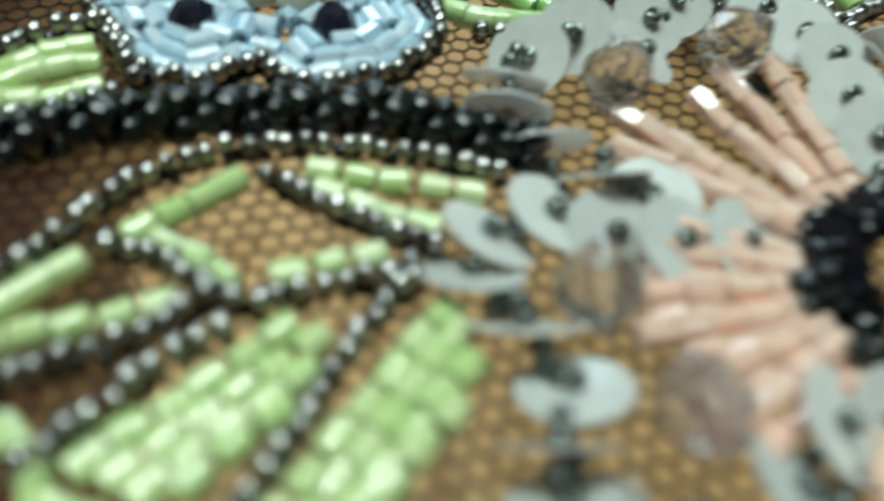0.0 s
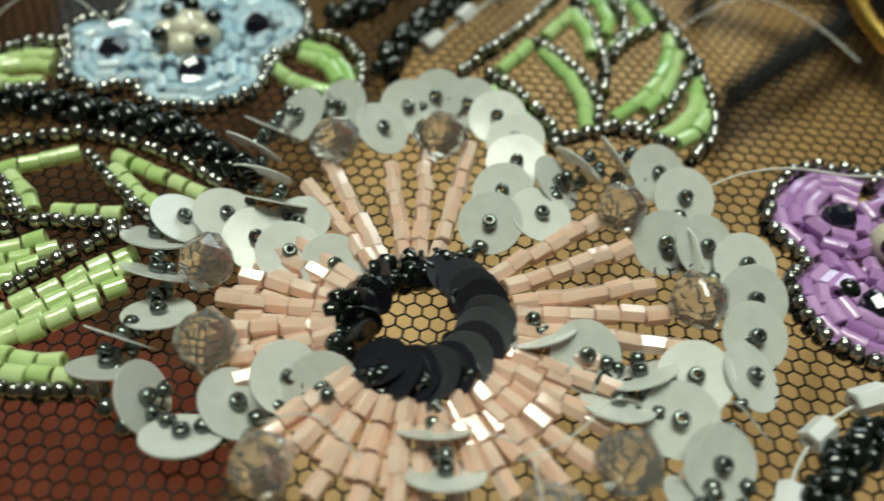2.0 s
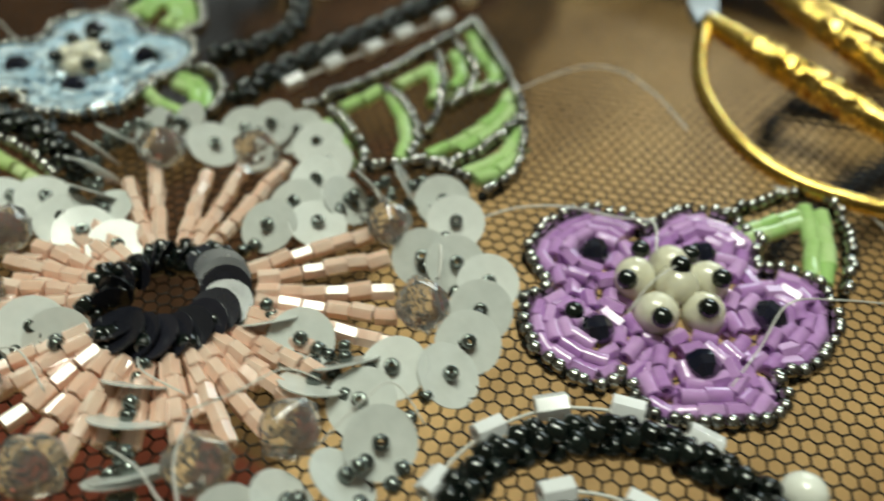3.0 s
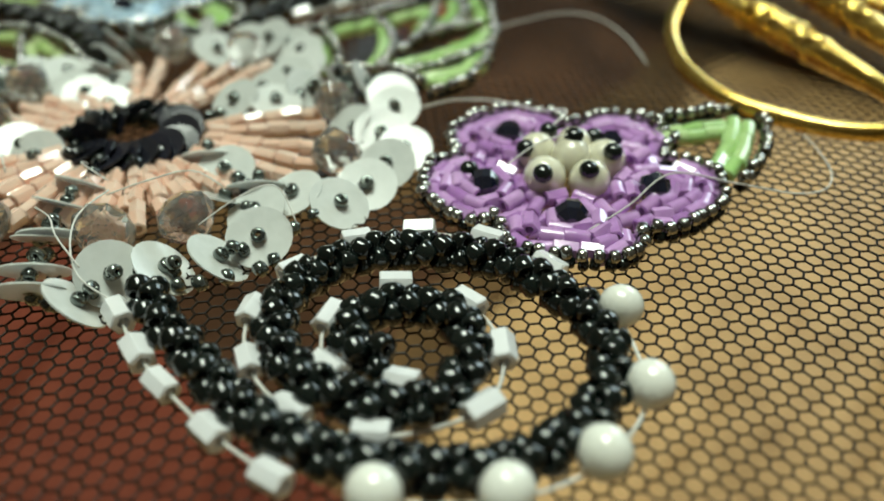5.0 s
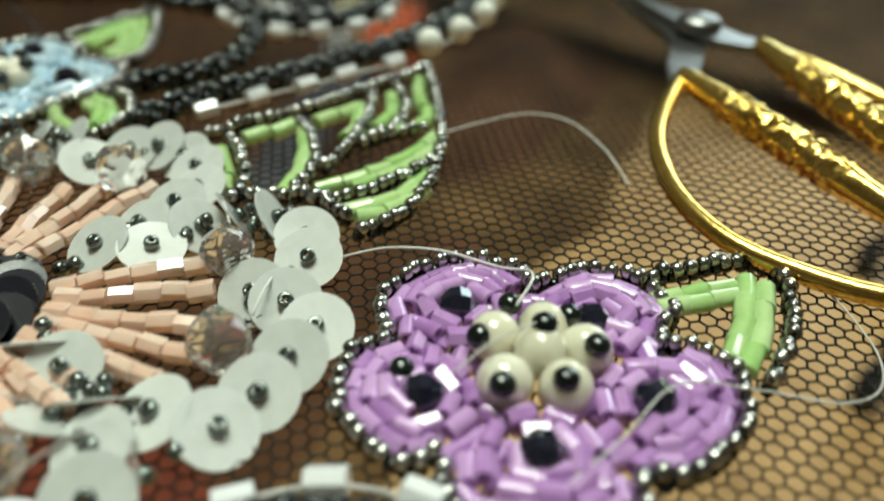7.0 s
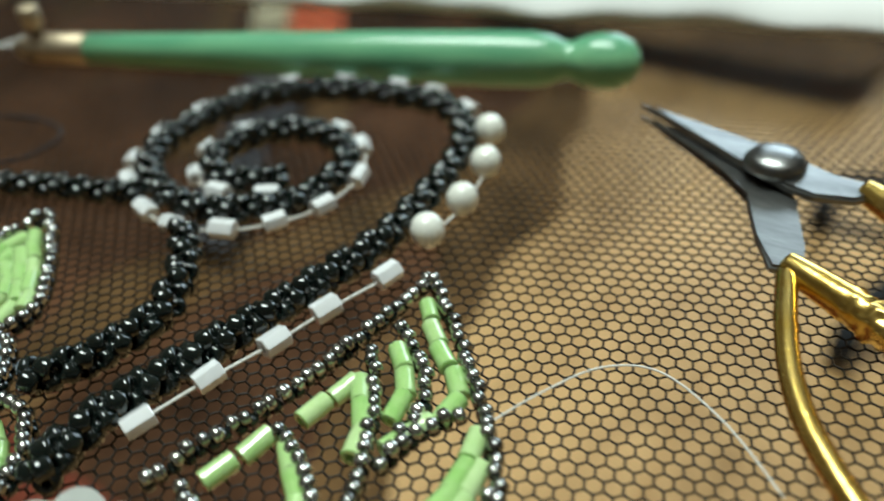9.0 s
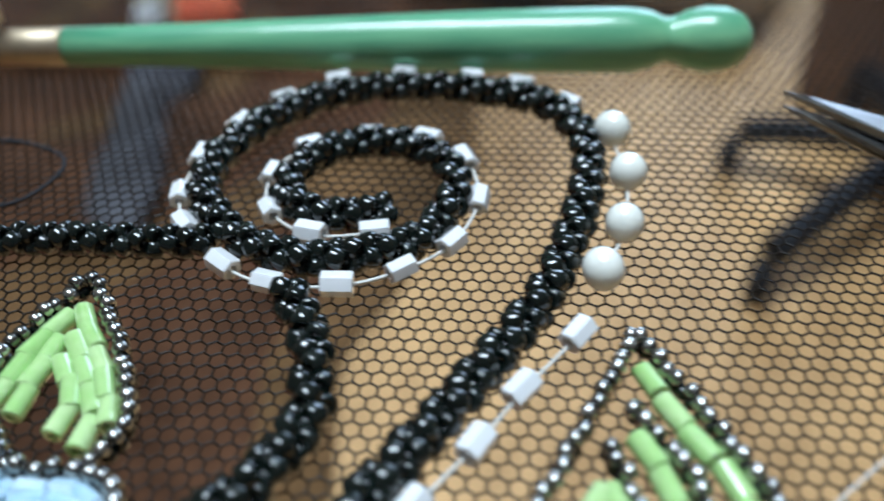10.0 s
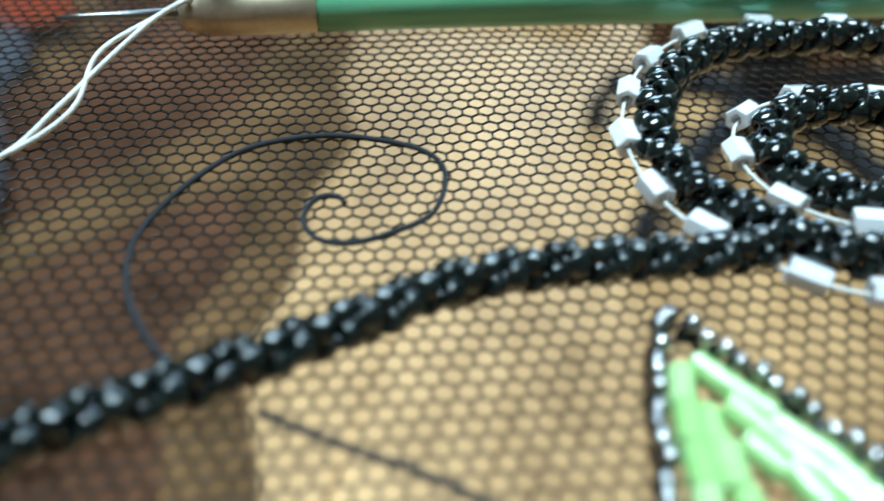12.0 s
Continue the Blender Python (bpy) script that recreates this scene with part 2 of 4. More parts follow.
def sequin_mesh(name, r, material, cup=0.025):
    """A thin, slightly cupped disc with a centre hole; its axis is z."""
    bm = bmesh.new()
    seg, th = 24, 0.014
    prof = [(0.11, 0.0), (0.55, cup * 0.35), (1.0, cup), (1.0, cup + th / r), (0.55, cup * 0.35 + th / r), (0.11, th / r)]
    rings = [[bm.verts.new((r * a * CM * math.cos(2 * math.pi * k / seg), r * a * CM * math.sin(2 * math.pi * k / seg), r * z * CM)) for k in range(seg)] for a, z in prof]
    for i in range(len(rings)):
        a, b = rings[i], rings[(i + 1) % len(rings)]
        for k in range(seg):
            bm.faces.new((a[k], a[(k + 1) % seg], b[(k + 1) % seg], b[k]))
    bmesh.ops.recalc_face_normals(bm, faces=bm.faces[:])
    return to_mesh(name, bm, material, False)


def spline(ctrl, step, closed=False):
    """Even steps along a smooth line through plan points: (x, y, heading)."""
    p = [np.array(c, float) for c in ctrl]
    n = len(p)
    fine = []
    for i in range(n if closed else n - 1):
        if closed:
            a, b, c, d = p[i - 1], p[i], p[(i + 1) % n], p[(i + 2) % n]
        else:
            a, b, c, d = p[max(i - 1, 0)], p[i], p[i + 1], p[min(i + 2, n - 1)]
        for k in range(24):
            u = k / 24
            fine.append(0.5 * ((2 * b) + (c - a) * u + (2 * a - 5 * b + 4 * c - d) * u * u + (3 * b - a - 3 * c + d) * u ** 3))
    fine.append(p[0] if closed else p[-1])
    fine = np.array(fine)
    leg = np.linalg.norm(np.diff(fine, axis=0), axis=1)
    s = np.concatenate([[0], np.cumsum(leg)])
    count = max(1, round(s[-1] / step))
    at = [(k + (0 if closed else 0.5)) * s[-1] / count for k in range(count)]
    out = []
    for v in at:
        q = [np.interp(v, s, fine[:, j]) for j in range(fine.shape[1])]
        e = [np.interp(min(v + 0.02, s[-1]), s, fine[:, j]) - np.interp(max(v - 0.02, 0), s, fine[:, j]) for j in range(2)]
        out.append((*q, math.atan2(e[1], e[0])))
    return out


def jit(a):
    return random.uniform(-a, a)


def at(x, y, z, heading=0.0, pitch=0.0, roll=0.0, size=1.0):
    return Matrix.LocRotScale((x * CM, y * CM, z * CM), Euler((roll, pitch, heading)), (size, size, size))


def merge(name, me, mats, parent, label=""):
    """Many alike pieces in one mesh, for those past the first 300."""
    co = np.array([v.co[:] for v in me.vertices])
    faces = [tuple(p.vertices) for p in me.polygons]
    vs, fs, n = [], [], 0
    base = parent.matrix_basis.inverted()
    for m in mats:
        mm = np.array(base @ m)
        vs.append(co @ mm[:3, :3].T + mm[:3, 3])
        fs += [tuple(i + n for i in f) for f in faces]
        n += len(co)
    out = bpy.data.meshes.new(name)
    out.from_pydata(np.concatenate(vs).tolist(), [], fs)
    out.materials.append(me.materials[0])
    smooth = me.polygons[0].use_smooth
    for p in out.polygons:
        p.use_smooth = smooth
    o = new(name, out)
    o.parent = parent
    return tagged(o, label, kind="stuff")


def pieces(name, me, mats, parent, limit=300):
    for m in mats[:limit]:
        put(name, me, parent, m)
    if len(mats) > limit:
        merge(name + "_run", me, mats[limit:], parent)


def row(ctrl, step, z, closed=False, wob=0.1, dz=0.012, shift=0.012):
    """Poses of beads strung along a line."""
    return [at(q[0] + jit(shift), q[1] + jit(shift), z + jit(dz), q[-1] + jit(wob), jit(wob), jit(3), random.uniform(0.93, 1.06)) for q in spline(ctrl, step, closed)]


def rope(ctrl, radius=0.084, step=0.141, twist=math.pi * 0.4, size=1.0):
    """Poses of the beads of a rope: three strands wound round each other."""
    out = []
    lean = math.atan(2 * math.pi * radius / (step * 2 * math.pi / twist))
    for i, q in enumerate(spline(ctrl, step)):
        x, y, h = q[0], q[1], q[-1]
        ahead, side, up = Vector((math.cos(h), math.sin(h), 0)), Vector((-math.sin(h), math.cos(h), 0)), Vector((0, 0, 1))
        for k in range(3):
            a = i * twist + k * 2 * math.pi / 3 + jit(0.07)
            c = Vector((x, y, 0.16)) + (side * math.cos(a) + up * math.sin(a)) * (radius + jit(0.008)) + ahead * jit(0.012)
            d = ahead * math.cos(lean) + (up * math.cos(a) - side * math.sin(a)) * math.sin(lean) + Vector((jit(0.15), jit(0.15), jit(0.15)))
            s = size * random.uniform(0.94, 1.06)
            out.append(Matrix.LocRotScale(c * CM, d.to_track_quat("X", "Z"), (s, s, s)))
    return out


def string_mesh(name, pts, r, material, parent, label="", sides=6, taper=False):
    """A round cord through points (x, y, z)."""
    bm = bmesh.new()
    q = [Vector([v * CM for v in p]) for p in pts]
    rings = []
    for i, p in enumerate(q):
        d = (q[min(i + 1, len(q) - 1)] - q[max(i - 1, 0)]).normalized()
        side = d.cross(Vector((0, 0, 1)))
        side = side.normalized() if side.length > 1e-4 else Vector((1, 0, 0))
        up = side.cross(d)
        rr = (r[i] if isinstance(r, (list, tuple)) else r) * CM
        rings.append([bm.verts.new(p + (side * math.cos(2 * math.pi * k / sides) + up * math.sin(2 * math.pi * k / sides)) * rr) for k in range(sides)])
    for a, b in zip(rings, rings[1:]):
        for k in range(sides):
            bm.faces.new((a[k], a[(k + 1) % sides], b[(k + 1) % sides], b[k]))
    bm.faces.new(rings[0])
    bm.faces.new(rings[-1])
    bmesh.ops.recalc_face_normals(bm, faces=bm.faces[:])
    if parent is None:
        return new(name, to_mesh(name, bm, material))
    return part(name, bm, material, parent, label)


def cord(ctrl, step=0.08):
    """Points of a smooth line through (x, y, z)."""
    return [q[:3] for q in spline(ctrl, step)]


def box(bm, x0, x1, y0, y1, z0, z1):
    v = [bm.verts.new((x * CM, y * CM, z * CM)) for x in (x0, x1) for y in (y0, y1) for z in (z0, z1)]
    for f in ((0, 1, 3, 2), (4, 6, 7, 5), (0, 4, 5, 1), (2, 3, 7, 6), (0, 2, 6, 4), (1, 5, 7, 3)):
        bm.faces.new([v[i] for i in f])


SEED = barrel_mesh("bead", 0.096, M_BLACK)
GUN = seed_mesh("bead", 0.064, M_GUN, 9)
SMOKE = seed_mesh("bead", 0.072, M_SMOKE, 9)
EDGE = seed_mesh("edge_bead", 0.062, M_BLACK, 8)
DOT = ball_mesh("bead", 0.095, M_BLACK, 0.85)
PEACH = tube_mesh("tube_bead", 0.08, 0.2, M_PEACH, 6)
GREEN = tube_mesh("tube_bead", 0.084, 0.178, M_GREEN)
LEAF = tube_mesh("tube_bead", 0.086, 0.275, M_LEAF)
VIOLET = tube_mesh("tube_bead", 0.07, 0.21, M_VIOLET)
BLUE = tube_mesh("tube_bead", 0.07, 0.21, M_BLUE)
VIOLET_CUT = tube_mesh("cut_tube_bead", 0.074, 0.2, M_VIOLET, 6)
BLUE_CUT = tube_mesh("cut_tube_bead", 0.074, 0.2, M_BLUE, 6)
WHITE = tube_mesh("white_tube_bead", 0.105, 0.26, M_WHITE, 6)
PEARL = ball_mesh("round_bead", 0.195, M_PEARL)
IVORY = ball_mesh("ivory_bead", 0.215, M_IVORY)
FACET = facet_mesh("faceted_bead", 0.155, M_FACET)
CRYSTAL = crystal_mesh("crystal", 0.255, M_CRYSTAL)
SEQUIN = sequin_mesh("sequin", 0.285, M_SEQUIN)
DARKSEQ = sequin_mesh("black_sequin", 0.225, M_DARKSEQ)


# ---- the room ----
def slab(name, material, *b, kind="structure", label="", category=""):
    bm = bmesh.new()
    box(bm, *b)
    return tagged(new(name, to_mesh(name, bm, material, False)), label, category, "", kind)


slab("floor", M_FLOOR, -220, 220, -220, 310, -54, -50.8, label="tan wooden plank floor far below the net", category="floor")
# walls and ceiling are added out of view; their tone governs the fill light
slab("wall_west", M_WALL, -226, -220, -220, 310, -54, 196)
slab("wall_east", M_WALL, 220, 226, -220, 310, -54, 196)
slab("wall_south", M_WALL, -226, 226, -226, -220, -54, 196)
wall = thing("wall_north", 0, 310, "unseen brown wall added round the window opening", "wall", -54, kind="structure")
for name, b in (("wall_panel", (-226, -106, 310, 318, -54, 196)), ("wall_panel", (46, 226, 310, 318, -54, 196)), ("wall_panel", (-106, 46, 310, 318, -54, 44)), ("wall_panel", (-106, 46, 310, 318, 166, 196))):
    bm = bmesh.new()
    box(bm, *b)
    part(name, bm, M_WALL, wall, smooth=False)
slab("ceiling", M_CEIL, -226, 226, -226, 318, 196, 202)


# ---- the net: thin black cords round six-sided cells ----
def net():
    p = 0.135
    ry = p * math.sqrt(3) / 2
    r = 0.0105
    turn = radians(20)
    cs, sn = math.cos(turn), math.sin(turn)
    edges = []
    for j in range(-120, 160):
        for i in range(-120, 120):
            x, y = (i + 0.5 * (j % 2)) * p, j * ry
            wx, wy = x * cs - y * sn, x * sn + y * cs
            if not (-13.5 < wx < 10.5 and -7.5 < wy < 16):
                continue
            top, tr, br = (x, y + p / math.sqrt(3)), (x + p / 2, y + p / math.sqrt(12)), (x + p / 2, y - p / math.sqrt(12))
            bot = (x, y - p / math.sqrt(3))
            edges += [[(u * cs - v * sn, u * sn + v * cs) for u, v in seg] for seg in ((top, tr), (tr, br), (br, bot))]
    e = np.array(edges)

    def sag(q):
        x, y = q[:, 0], q[:, 1]
        w = np.stack([0.016 * np.sin(1.7 * x + 0.8 * np.sin(y)), 0.016 * np.sin(1.5 * y + 0.9 * np.sin(1.3 * x)), 0.01 * np.sin(0.9 * x + 1.1 * y)], 1)
        return np.concatenate([q, np.zeros((len(q), 1))], 1) + w

    a, b = sag(e[:, 0]), sag(e[:, 1])
    d = b - a
    d /= np.linalg.norm(d, axis=1)[:, None]
    side = np.stack([-d[:, 1], d[:, 0], np.zeros(len(d))], 1)
    up = np.array([0, 0, 1.0])
    ring = [side * r - up * r * 0.6, -side * r - up * r * 0.6, up * r * 0.9 + side * 0]
    v = np.stack([a + o - d * r * 0.6 for o in ring] + [b + o + d * r * 0.6 for o in ring], 1).reshape(-1, 3) * CM
    n = len(a)
    base = (np.arange(n) * 6)[:, None, None]
    f = (base + np.array([[0, 1, 4, 3], [1, 2, 5, 4], [2, 0, 3, 5]])[None]).reshape(-1, 4)
    me = bpy.data.meshes.new("net_fabric")
    me.from_pydata(v.tolist(), [], f.tolist())
    me.materials.append(M_NET)
    for q in me.polygons:
        q.use_smooth = True
    return tagged(new("net_fabric", me), "black six-sided tulle net stretched flat over the floor", "net fabric", kind="structure")


net()


# ---- below the net: brown and red cloth, a chair's foot ----
def cloth(name, material, x0, x1, y0, y1, z, amp, wave, label, category, slant=0.0):
    """A loose folded cloth on the floor, with thickness."""
    bm = bmesh.new()
    nx, ny = 60, 70
    for layer in (0, 1):
        g = []
        for i in range(nx + 1):
            for j in range(ny + 1):
                u, w = i / nx, j / ny
                x, y = x0 + (x1 - x0) * u + slant * w, y0 + (y1 - y0) * w
                rim = min(u, 1 - u, w, 1 - w)
                wig = (1.6 * math.sin(y * 0.11) + 1.1 * math.sin(y * 0.27 + 1)) * (u > 0.5) * (u - 0.5) * 2
                h = amp * (0.5 + 0.5 * math.sin(x * wave + 2.2 * math.sin(y * wave * 0.35))) * min(1, rim * 6) + amp * 0.5 * noise.noise((x * 0.07, y * 0.07, 3.1)) * min(1, rim * 6)
                g.append(bm.verts.new(((x + wig) * CM, y * CM, (z + (max(h, 0) + 0.6 if layer else 0)) * CM)))
        for i in range(nx):
            for j in range(ny):
                k = i * (ny + 1) + j
                f = (g[k], g[k + ny + 1], g[k + ny + 2], g[k + 1])
                bm.faces.new(f if layer else f[::-1])
    o = new(name, to_mesh(name, bm, material))
    return tagged(o, label, category)


cloth("blanket", M_CLOTH, -150, -15.5, -30, 220, -50.35, 5, 0.16, "dark brown folded blanket on the floor", "blanket", -62)
# added sheet: its colour stands in for soft shade along the blanket's edge
cloth("floor_shade_sheet", M_FLOOR_SHADE, -150, -14.5, -30, 200, -50.39, 1.2, 0.2, "olive-brown sheet added as soft shade on the floor beside the blanket", "mat", -42)
cloth("red_cloth", M_RED, -64, -18, -14, 12, -41.5, 4, 0.3, "dark red cloth lying over the brown blanket", "cloth")

chair = thing("office_chair", 16, 82, "black office chair base standing on the wooden floor", "chair", -50.4)
for k, (x, y) in enumerate(((4.0, 62.0), (-2.5, 83.5), (10, 104), (35, 96), (32, 64))):
    leg = string_mesh("leg", cord([(16, 82, -42), (16 + (x - 16) * 0.5, 82 + (y - 82) * 0.5, -42.5), (x, y, -45)], 1.5), 1.7, M_PLASTIC, chair, sides=10)
    wheel = revolve([(-1.2, 1.6), (-1.0, 2.2), (1.0, 2.2), (1.2, 1.6)], 16, M_PLASTIC, "castor")
    put("castor", wheel, leg, Matrix.Translation((x * CM, y * CM, -48.1 * CM)))
string_mesh("column", [(16, 82, -44), (16, 82, -38), (16, 82, -8)], [3.6, 3.4, 2.6], M_PLASTIC, chair, sides=14)


def carton(name, material, x, y, z, w, d, h, turn, label):
    bm = bmesh.new()
    bmesh.ops.create_cube(bm, size=1)
    bmesh.ops.scale(bm, vec=(w * CM, d * CM, h * CM), verts=bm.verts[:])
    bmesh.ops.bevel(bm, geom=bm.edges[:], offset=0.002, segments=2, affect="EDGES")
    o = new(name, to_mesh(name, bm, material, False))
    o.matrix_basis = at(x, y, z + h / 2, radians(turn))
    return tagged(o, label, "box")


carton("card_box", M_YELLOW, -91, 86, -44.6, 6, 12, 5, 40, "cream card box lying on the brown blanket")
carton("card_box", M_ORANGE, -80.5, 85, -44.6, 8.5, 18, 5, 40, "orange-red card box lying on the brown blanket")
carton("card_box", M_PAPER, -83.5, 76, -44.6, 3.5, 6, 5, 40, "white card box lying on the brown blanket")
cloth("grey_cloth", M_GREYCLOTH, -62, -53, 40, 78, -44.8, 3.0, 0.5, "grey-blue crumpled cloth over the brown blanket", "cloth", -26)
chest = thing("wooden_box", 18, 113, "brown wooden box standing on the floor", "box", -50.4)
for name, z0, z1, grow in (("body", 0, 23, 0.0), ("lid", 23.2, 26, 0.5)):
    bm = bmesh.new()
    box(bm, 3 - grow, 33 + grow, 103 - grow, 123 + grow, -50.4 + z0, -50.4 + z1)
    bmesh.ops.bevel(bm, geom=bm.edges[:], offset=0.002, segments=2, affect="EDGES")
    part(name, bm, M_WOOD, chest, smooth=False)
# added dark sheet in place of the fainter light on the far floor
cloth("rug", M_FAR_SHADE, -170, -6, 113, 285, -45.0, 3, 0.12, "dark brown sheet added as shade over the far floor and blanket", "rug", 20)

# boards of the floor, laid side by side with a narrow joint
floor = bpy.data.objects["floor"]
bm = bmesh.new()
box(bm, -5.9, 5.9, -60, 60, -0.4, 0)
bmesh.ops.bevel(bm, geom=[e for e in bm.edges if e.calc_length() > 1 and e.verts[0].co.z > -0.001], offset=0.0012, segments=1, affect="EDGES")
PLANK = to_mesh("plank", bm, M_FLOOR, False)
for i in range(-9, 10):
    for j in range(-1, 3):
        put("plank", PLANK, floor, at(i * 12, j * 120.4 + (i % 3) * 37, -50.4))

# white cotton tape that holds the far edge of the net
bm = bmesh.new()
n = 80
rings = []
for i in range(n + 1):
    u = i / n
    x, y = -13 + 24 * u, 6.98 + 7.2 * u
    w = 0.05 * math.sin(u * 37) + 0.03 * math.sin(u * 91)
    ring = []
    for dx, dz in ((0, 0.03), (0.08, 0.22 + w), (0.5, 0.42 + w), (1.6, 0.5), (2.9, 0.4), (3.2, 0.03)):
        ring.append(bm.verts.new(((x - 0.287 * dx) * CM, (y + 0.958 * dx + w) * CM, dz * CM)))
    rings.append(ring)
for p, q in zip(rings, rings[1:]):
    for k in range(6):
        bm.faces.new((p[k], q[k], q[(k + 1) % 6], p[(k + 1) % 6]))
bm.faces.new(rings[0])
bm.faces.new(rings[-1])
bmesh.ops.recalc_face_normals(bm, faces=bm.faces[:])
tagged(new("cotton_tape", to_mesh("cotton_tape", bm, M_PAPER)), "white cotton tape sewn along the net's edge", "tape")


# ---- scrolls: twisted ropes of black seed beads with white tubes and round beads beside them ----
def tubes_at(pts, z=0.12, wob=0.12):
    out = []
    for i, (x, y) in enumerate(pts):
        a, b = pts[max(i - 1, 0)], pts[min(i + 1, len(pts) - 1)]
        out.append(at(x + jit(0.015), y + jit(0.015), z + jit(0.015), math.atan2(b[1] - a[1], b[0] - a[0]) + jit(wob), jit(0.12), jit(3), random.uniform(0.92, 1.06)))
    return out


def scroll(name, label, ropes, whites, rounds, slim=()):
    x, y = ropes[0][0]
    t = thing(name, x, y, label, "bead embroidery", group="bead ropes")
    poses = []
    for k, r in enumerate(ropes):
        poses += rope(r, 0.072, 0.141, math.pi * 0.4, 0.92) if k in slim else rope(r)
    pieces("bead", SEED, poses, t)
    track = [q for r in ropes for q in spline(r, 0.1)]
    moved = []
    for line in whites:
        out = []
        for x, y in line:
            q = min(track, key=lambda p: math.hypot(p[0] - x, p[1] - y))
            d = max(math.hypot(x - q[0], y - q[1]), 0.02)
            k = max(0.0, 0.225 - d) / d
            out.append((x + (x - q[0]) * k, y + (y - q[1]) * k))
        moved.append(out)
    whites = moved
    for line in whites:
        pieces("white_tube_bead", WHITE, tubes_at(line), t)
    for x, y in rounds:
        put("round_bead", PEARL, t, at(x, y, 0.2, random.uniform(0, 6), jit(0.3), 0, random.uniform(0.94, 1.02) * (0.98 if y > 4 else 0.93)), "glossy cream round bead")
    for line in whites + ([rounds] if rounds else []):
        string_mesh("thread", cord([(a, b, 0.1) for a, b in line], 0.12), 0.016, M_THREAD, t, "white stitching thread")
    return t


scroll("near_scroll", "black bead rope scroll edged with white tube beads on net",
       [[(3.04, -3.10), (3.52, -3.22), (4.00, -3.25), (4.48, -3.29), (4.95, -3.26), (5.35, -3.13), (5.72, -2.91), (6.06, -2.63), (6.28, -2.26), (6.34, -1.86),
         (6.28, -1.48), (6.01, -1.14), (5.69, -0.99), (5.27, -0.94), (4.79, -1.00), (4.35, -1.27), (4.03, -1.60), (3.90, -2.02), (3.96, -2.40), (4.22, -2.71),
         (4.57, -2.85), (4.91, -2.82), (5.21, -2.69), (5.47, -2.47), (5.53, -2.17), (5.38, -1.87), (5.09, -1.70), (4.77, -1.80), (4.55, -2.05), (4.60, -2.32),
         (4.82, -2.42), (5.02, -2.32)]],
       [[(3.13, -3.38), (3.60, -3.48), (4.01, -3.52), (4.59, -3.52), (5.17, -3.45)],
        [(5.20, -0.72), (4.60, -0.80), (4.10, -1.08), (3.78, -1.55), (3.68, -2.13), (3.85, -2.68), (4.29, -3.00), (4.83, -3.03), (5.39, -2.80), (5.68, -2.19),
         (5.52, -1.68), (5.00, -1.49), (4.44, -1.72), (4.36, -2.31), (4.76, -2.58), (5.18, -2.36)]],
       [(5.92, -0.80), (6.49, -1.32), (6.58, -1.99), (6.32, -2.60), (5.76, -3.14)])
FAR_SPIRAL = [(-0.86, 0.62), (-0.95, 1.00), (-0.90, 1.60), (-0.76, 2.25), (-0.60, 3.04), (-0.51, 3.50), (-0.43, 4.03), (-0.45, 4.65), (-0.52, 5.36), (-0.70, 6.07), (-1.00, 6.55),
         (-1.52, 6.85), (-2.15, 6.82), (-2.95, 6.61), (-3.56, 6.23), (-3.93, 5.67), (-4.07, 5.03), (-4.02, 4.48), (-3.79, 4.06), (-3.44, 3.81), (-2.95, 3.64),
         (-2.40, 3.67), (-2.02, 3.89), (-1.67, 4.23), (-1.59, 4.70), (-1.71, 5.18), (-2.01, 5.46), (-2.47, 5.54), (-2.95, 5.33), (-3.19, 4.90), (-3.14, 4.48),
         (-2.77, 4.23), (-2.40, 4.30), (-2.05, 4.55)]
FAR_STEM = [(-3.30, 3.55), (-3.70, 3.36), (-4.18, 3.19), (-4.75, 2.96), (-5.28, 2.66), (-5.66, 2.30), (-6.05, 1.94), (-6.44, 1.62), (-6.79, 1.33), (-7.16, 1.03), (-7.9, 0.5)]
FAR_BRANCH = [(-2.36, 3.30), (-2.14, 3.14), (-1.88, 2.92), (-1.66, 2.60), (-1.50, 2.28), (-1.52, 1.92), (-1.62, 1.50), (-1.85, 1.16)]
scroll("far_scroll", "large black bead rope scroll with white tubes and cream beads",
       [FAR_SPIRAL, FAR_STEM, FAR_BRANCH],
       [[(-0.74, 1.40), (-0.56, 2.00), (-0.38, 2.61), (-0.26, 3.15), (-0.07, 3.78)],
        [(-1.18, 6.99), (-1.82, 7.16), (-2.40, 7.16), (-3.14, 6.90), (-3.79, 6.51), (-4.16, 5.91), (-4.31, 5.27), (-4.29, 4.63), (-4.05, 4.02), (-3.68, 3.64),
         (-3.07, 3.37), (-2.57, 3.33), (-2.02, 3.54), (-1.64, 3.90), (-1.40, 4.38), (-1.46, 5.03), (-1.80, 5.56), (-2.30, 5.78), (-2.89, 5.65), (-3.38, 5.19),
         (-3.43, 4.62), (-3.11, 4.17), (-2.58, 4.06), (-2.09, 4.27)]],
       [(-0.60, 6.53), (-0.26, 5.87), (-0.09, 5.12), (-0.09, 4.48)], (1,))
scroll("stem_rope", "black bead rope stem sewn on net",
       [[(-5.6, -2.5), (-4.9, -2.05), (-4.33, -1.68), (-3.95, -1.44), (-3.40, -1.24), (-2.70, -1.10), (-2.12, -1.03), (-1.65, -1.14), (-1.25, -1.22)]], [], [])


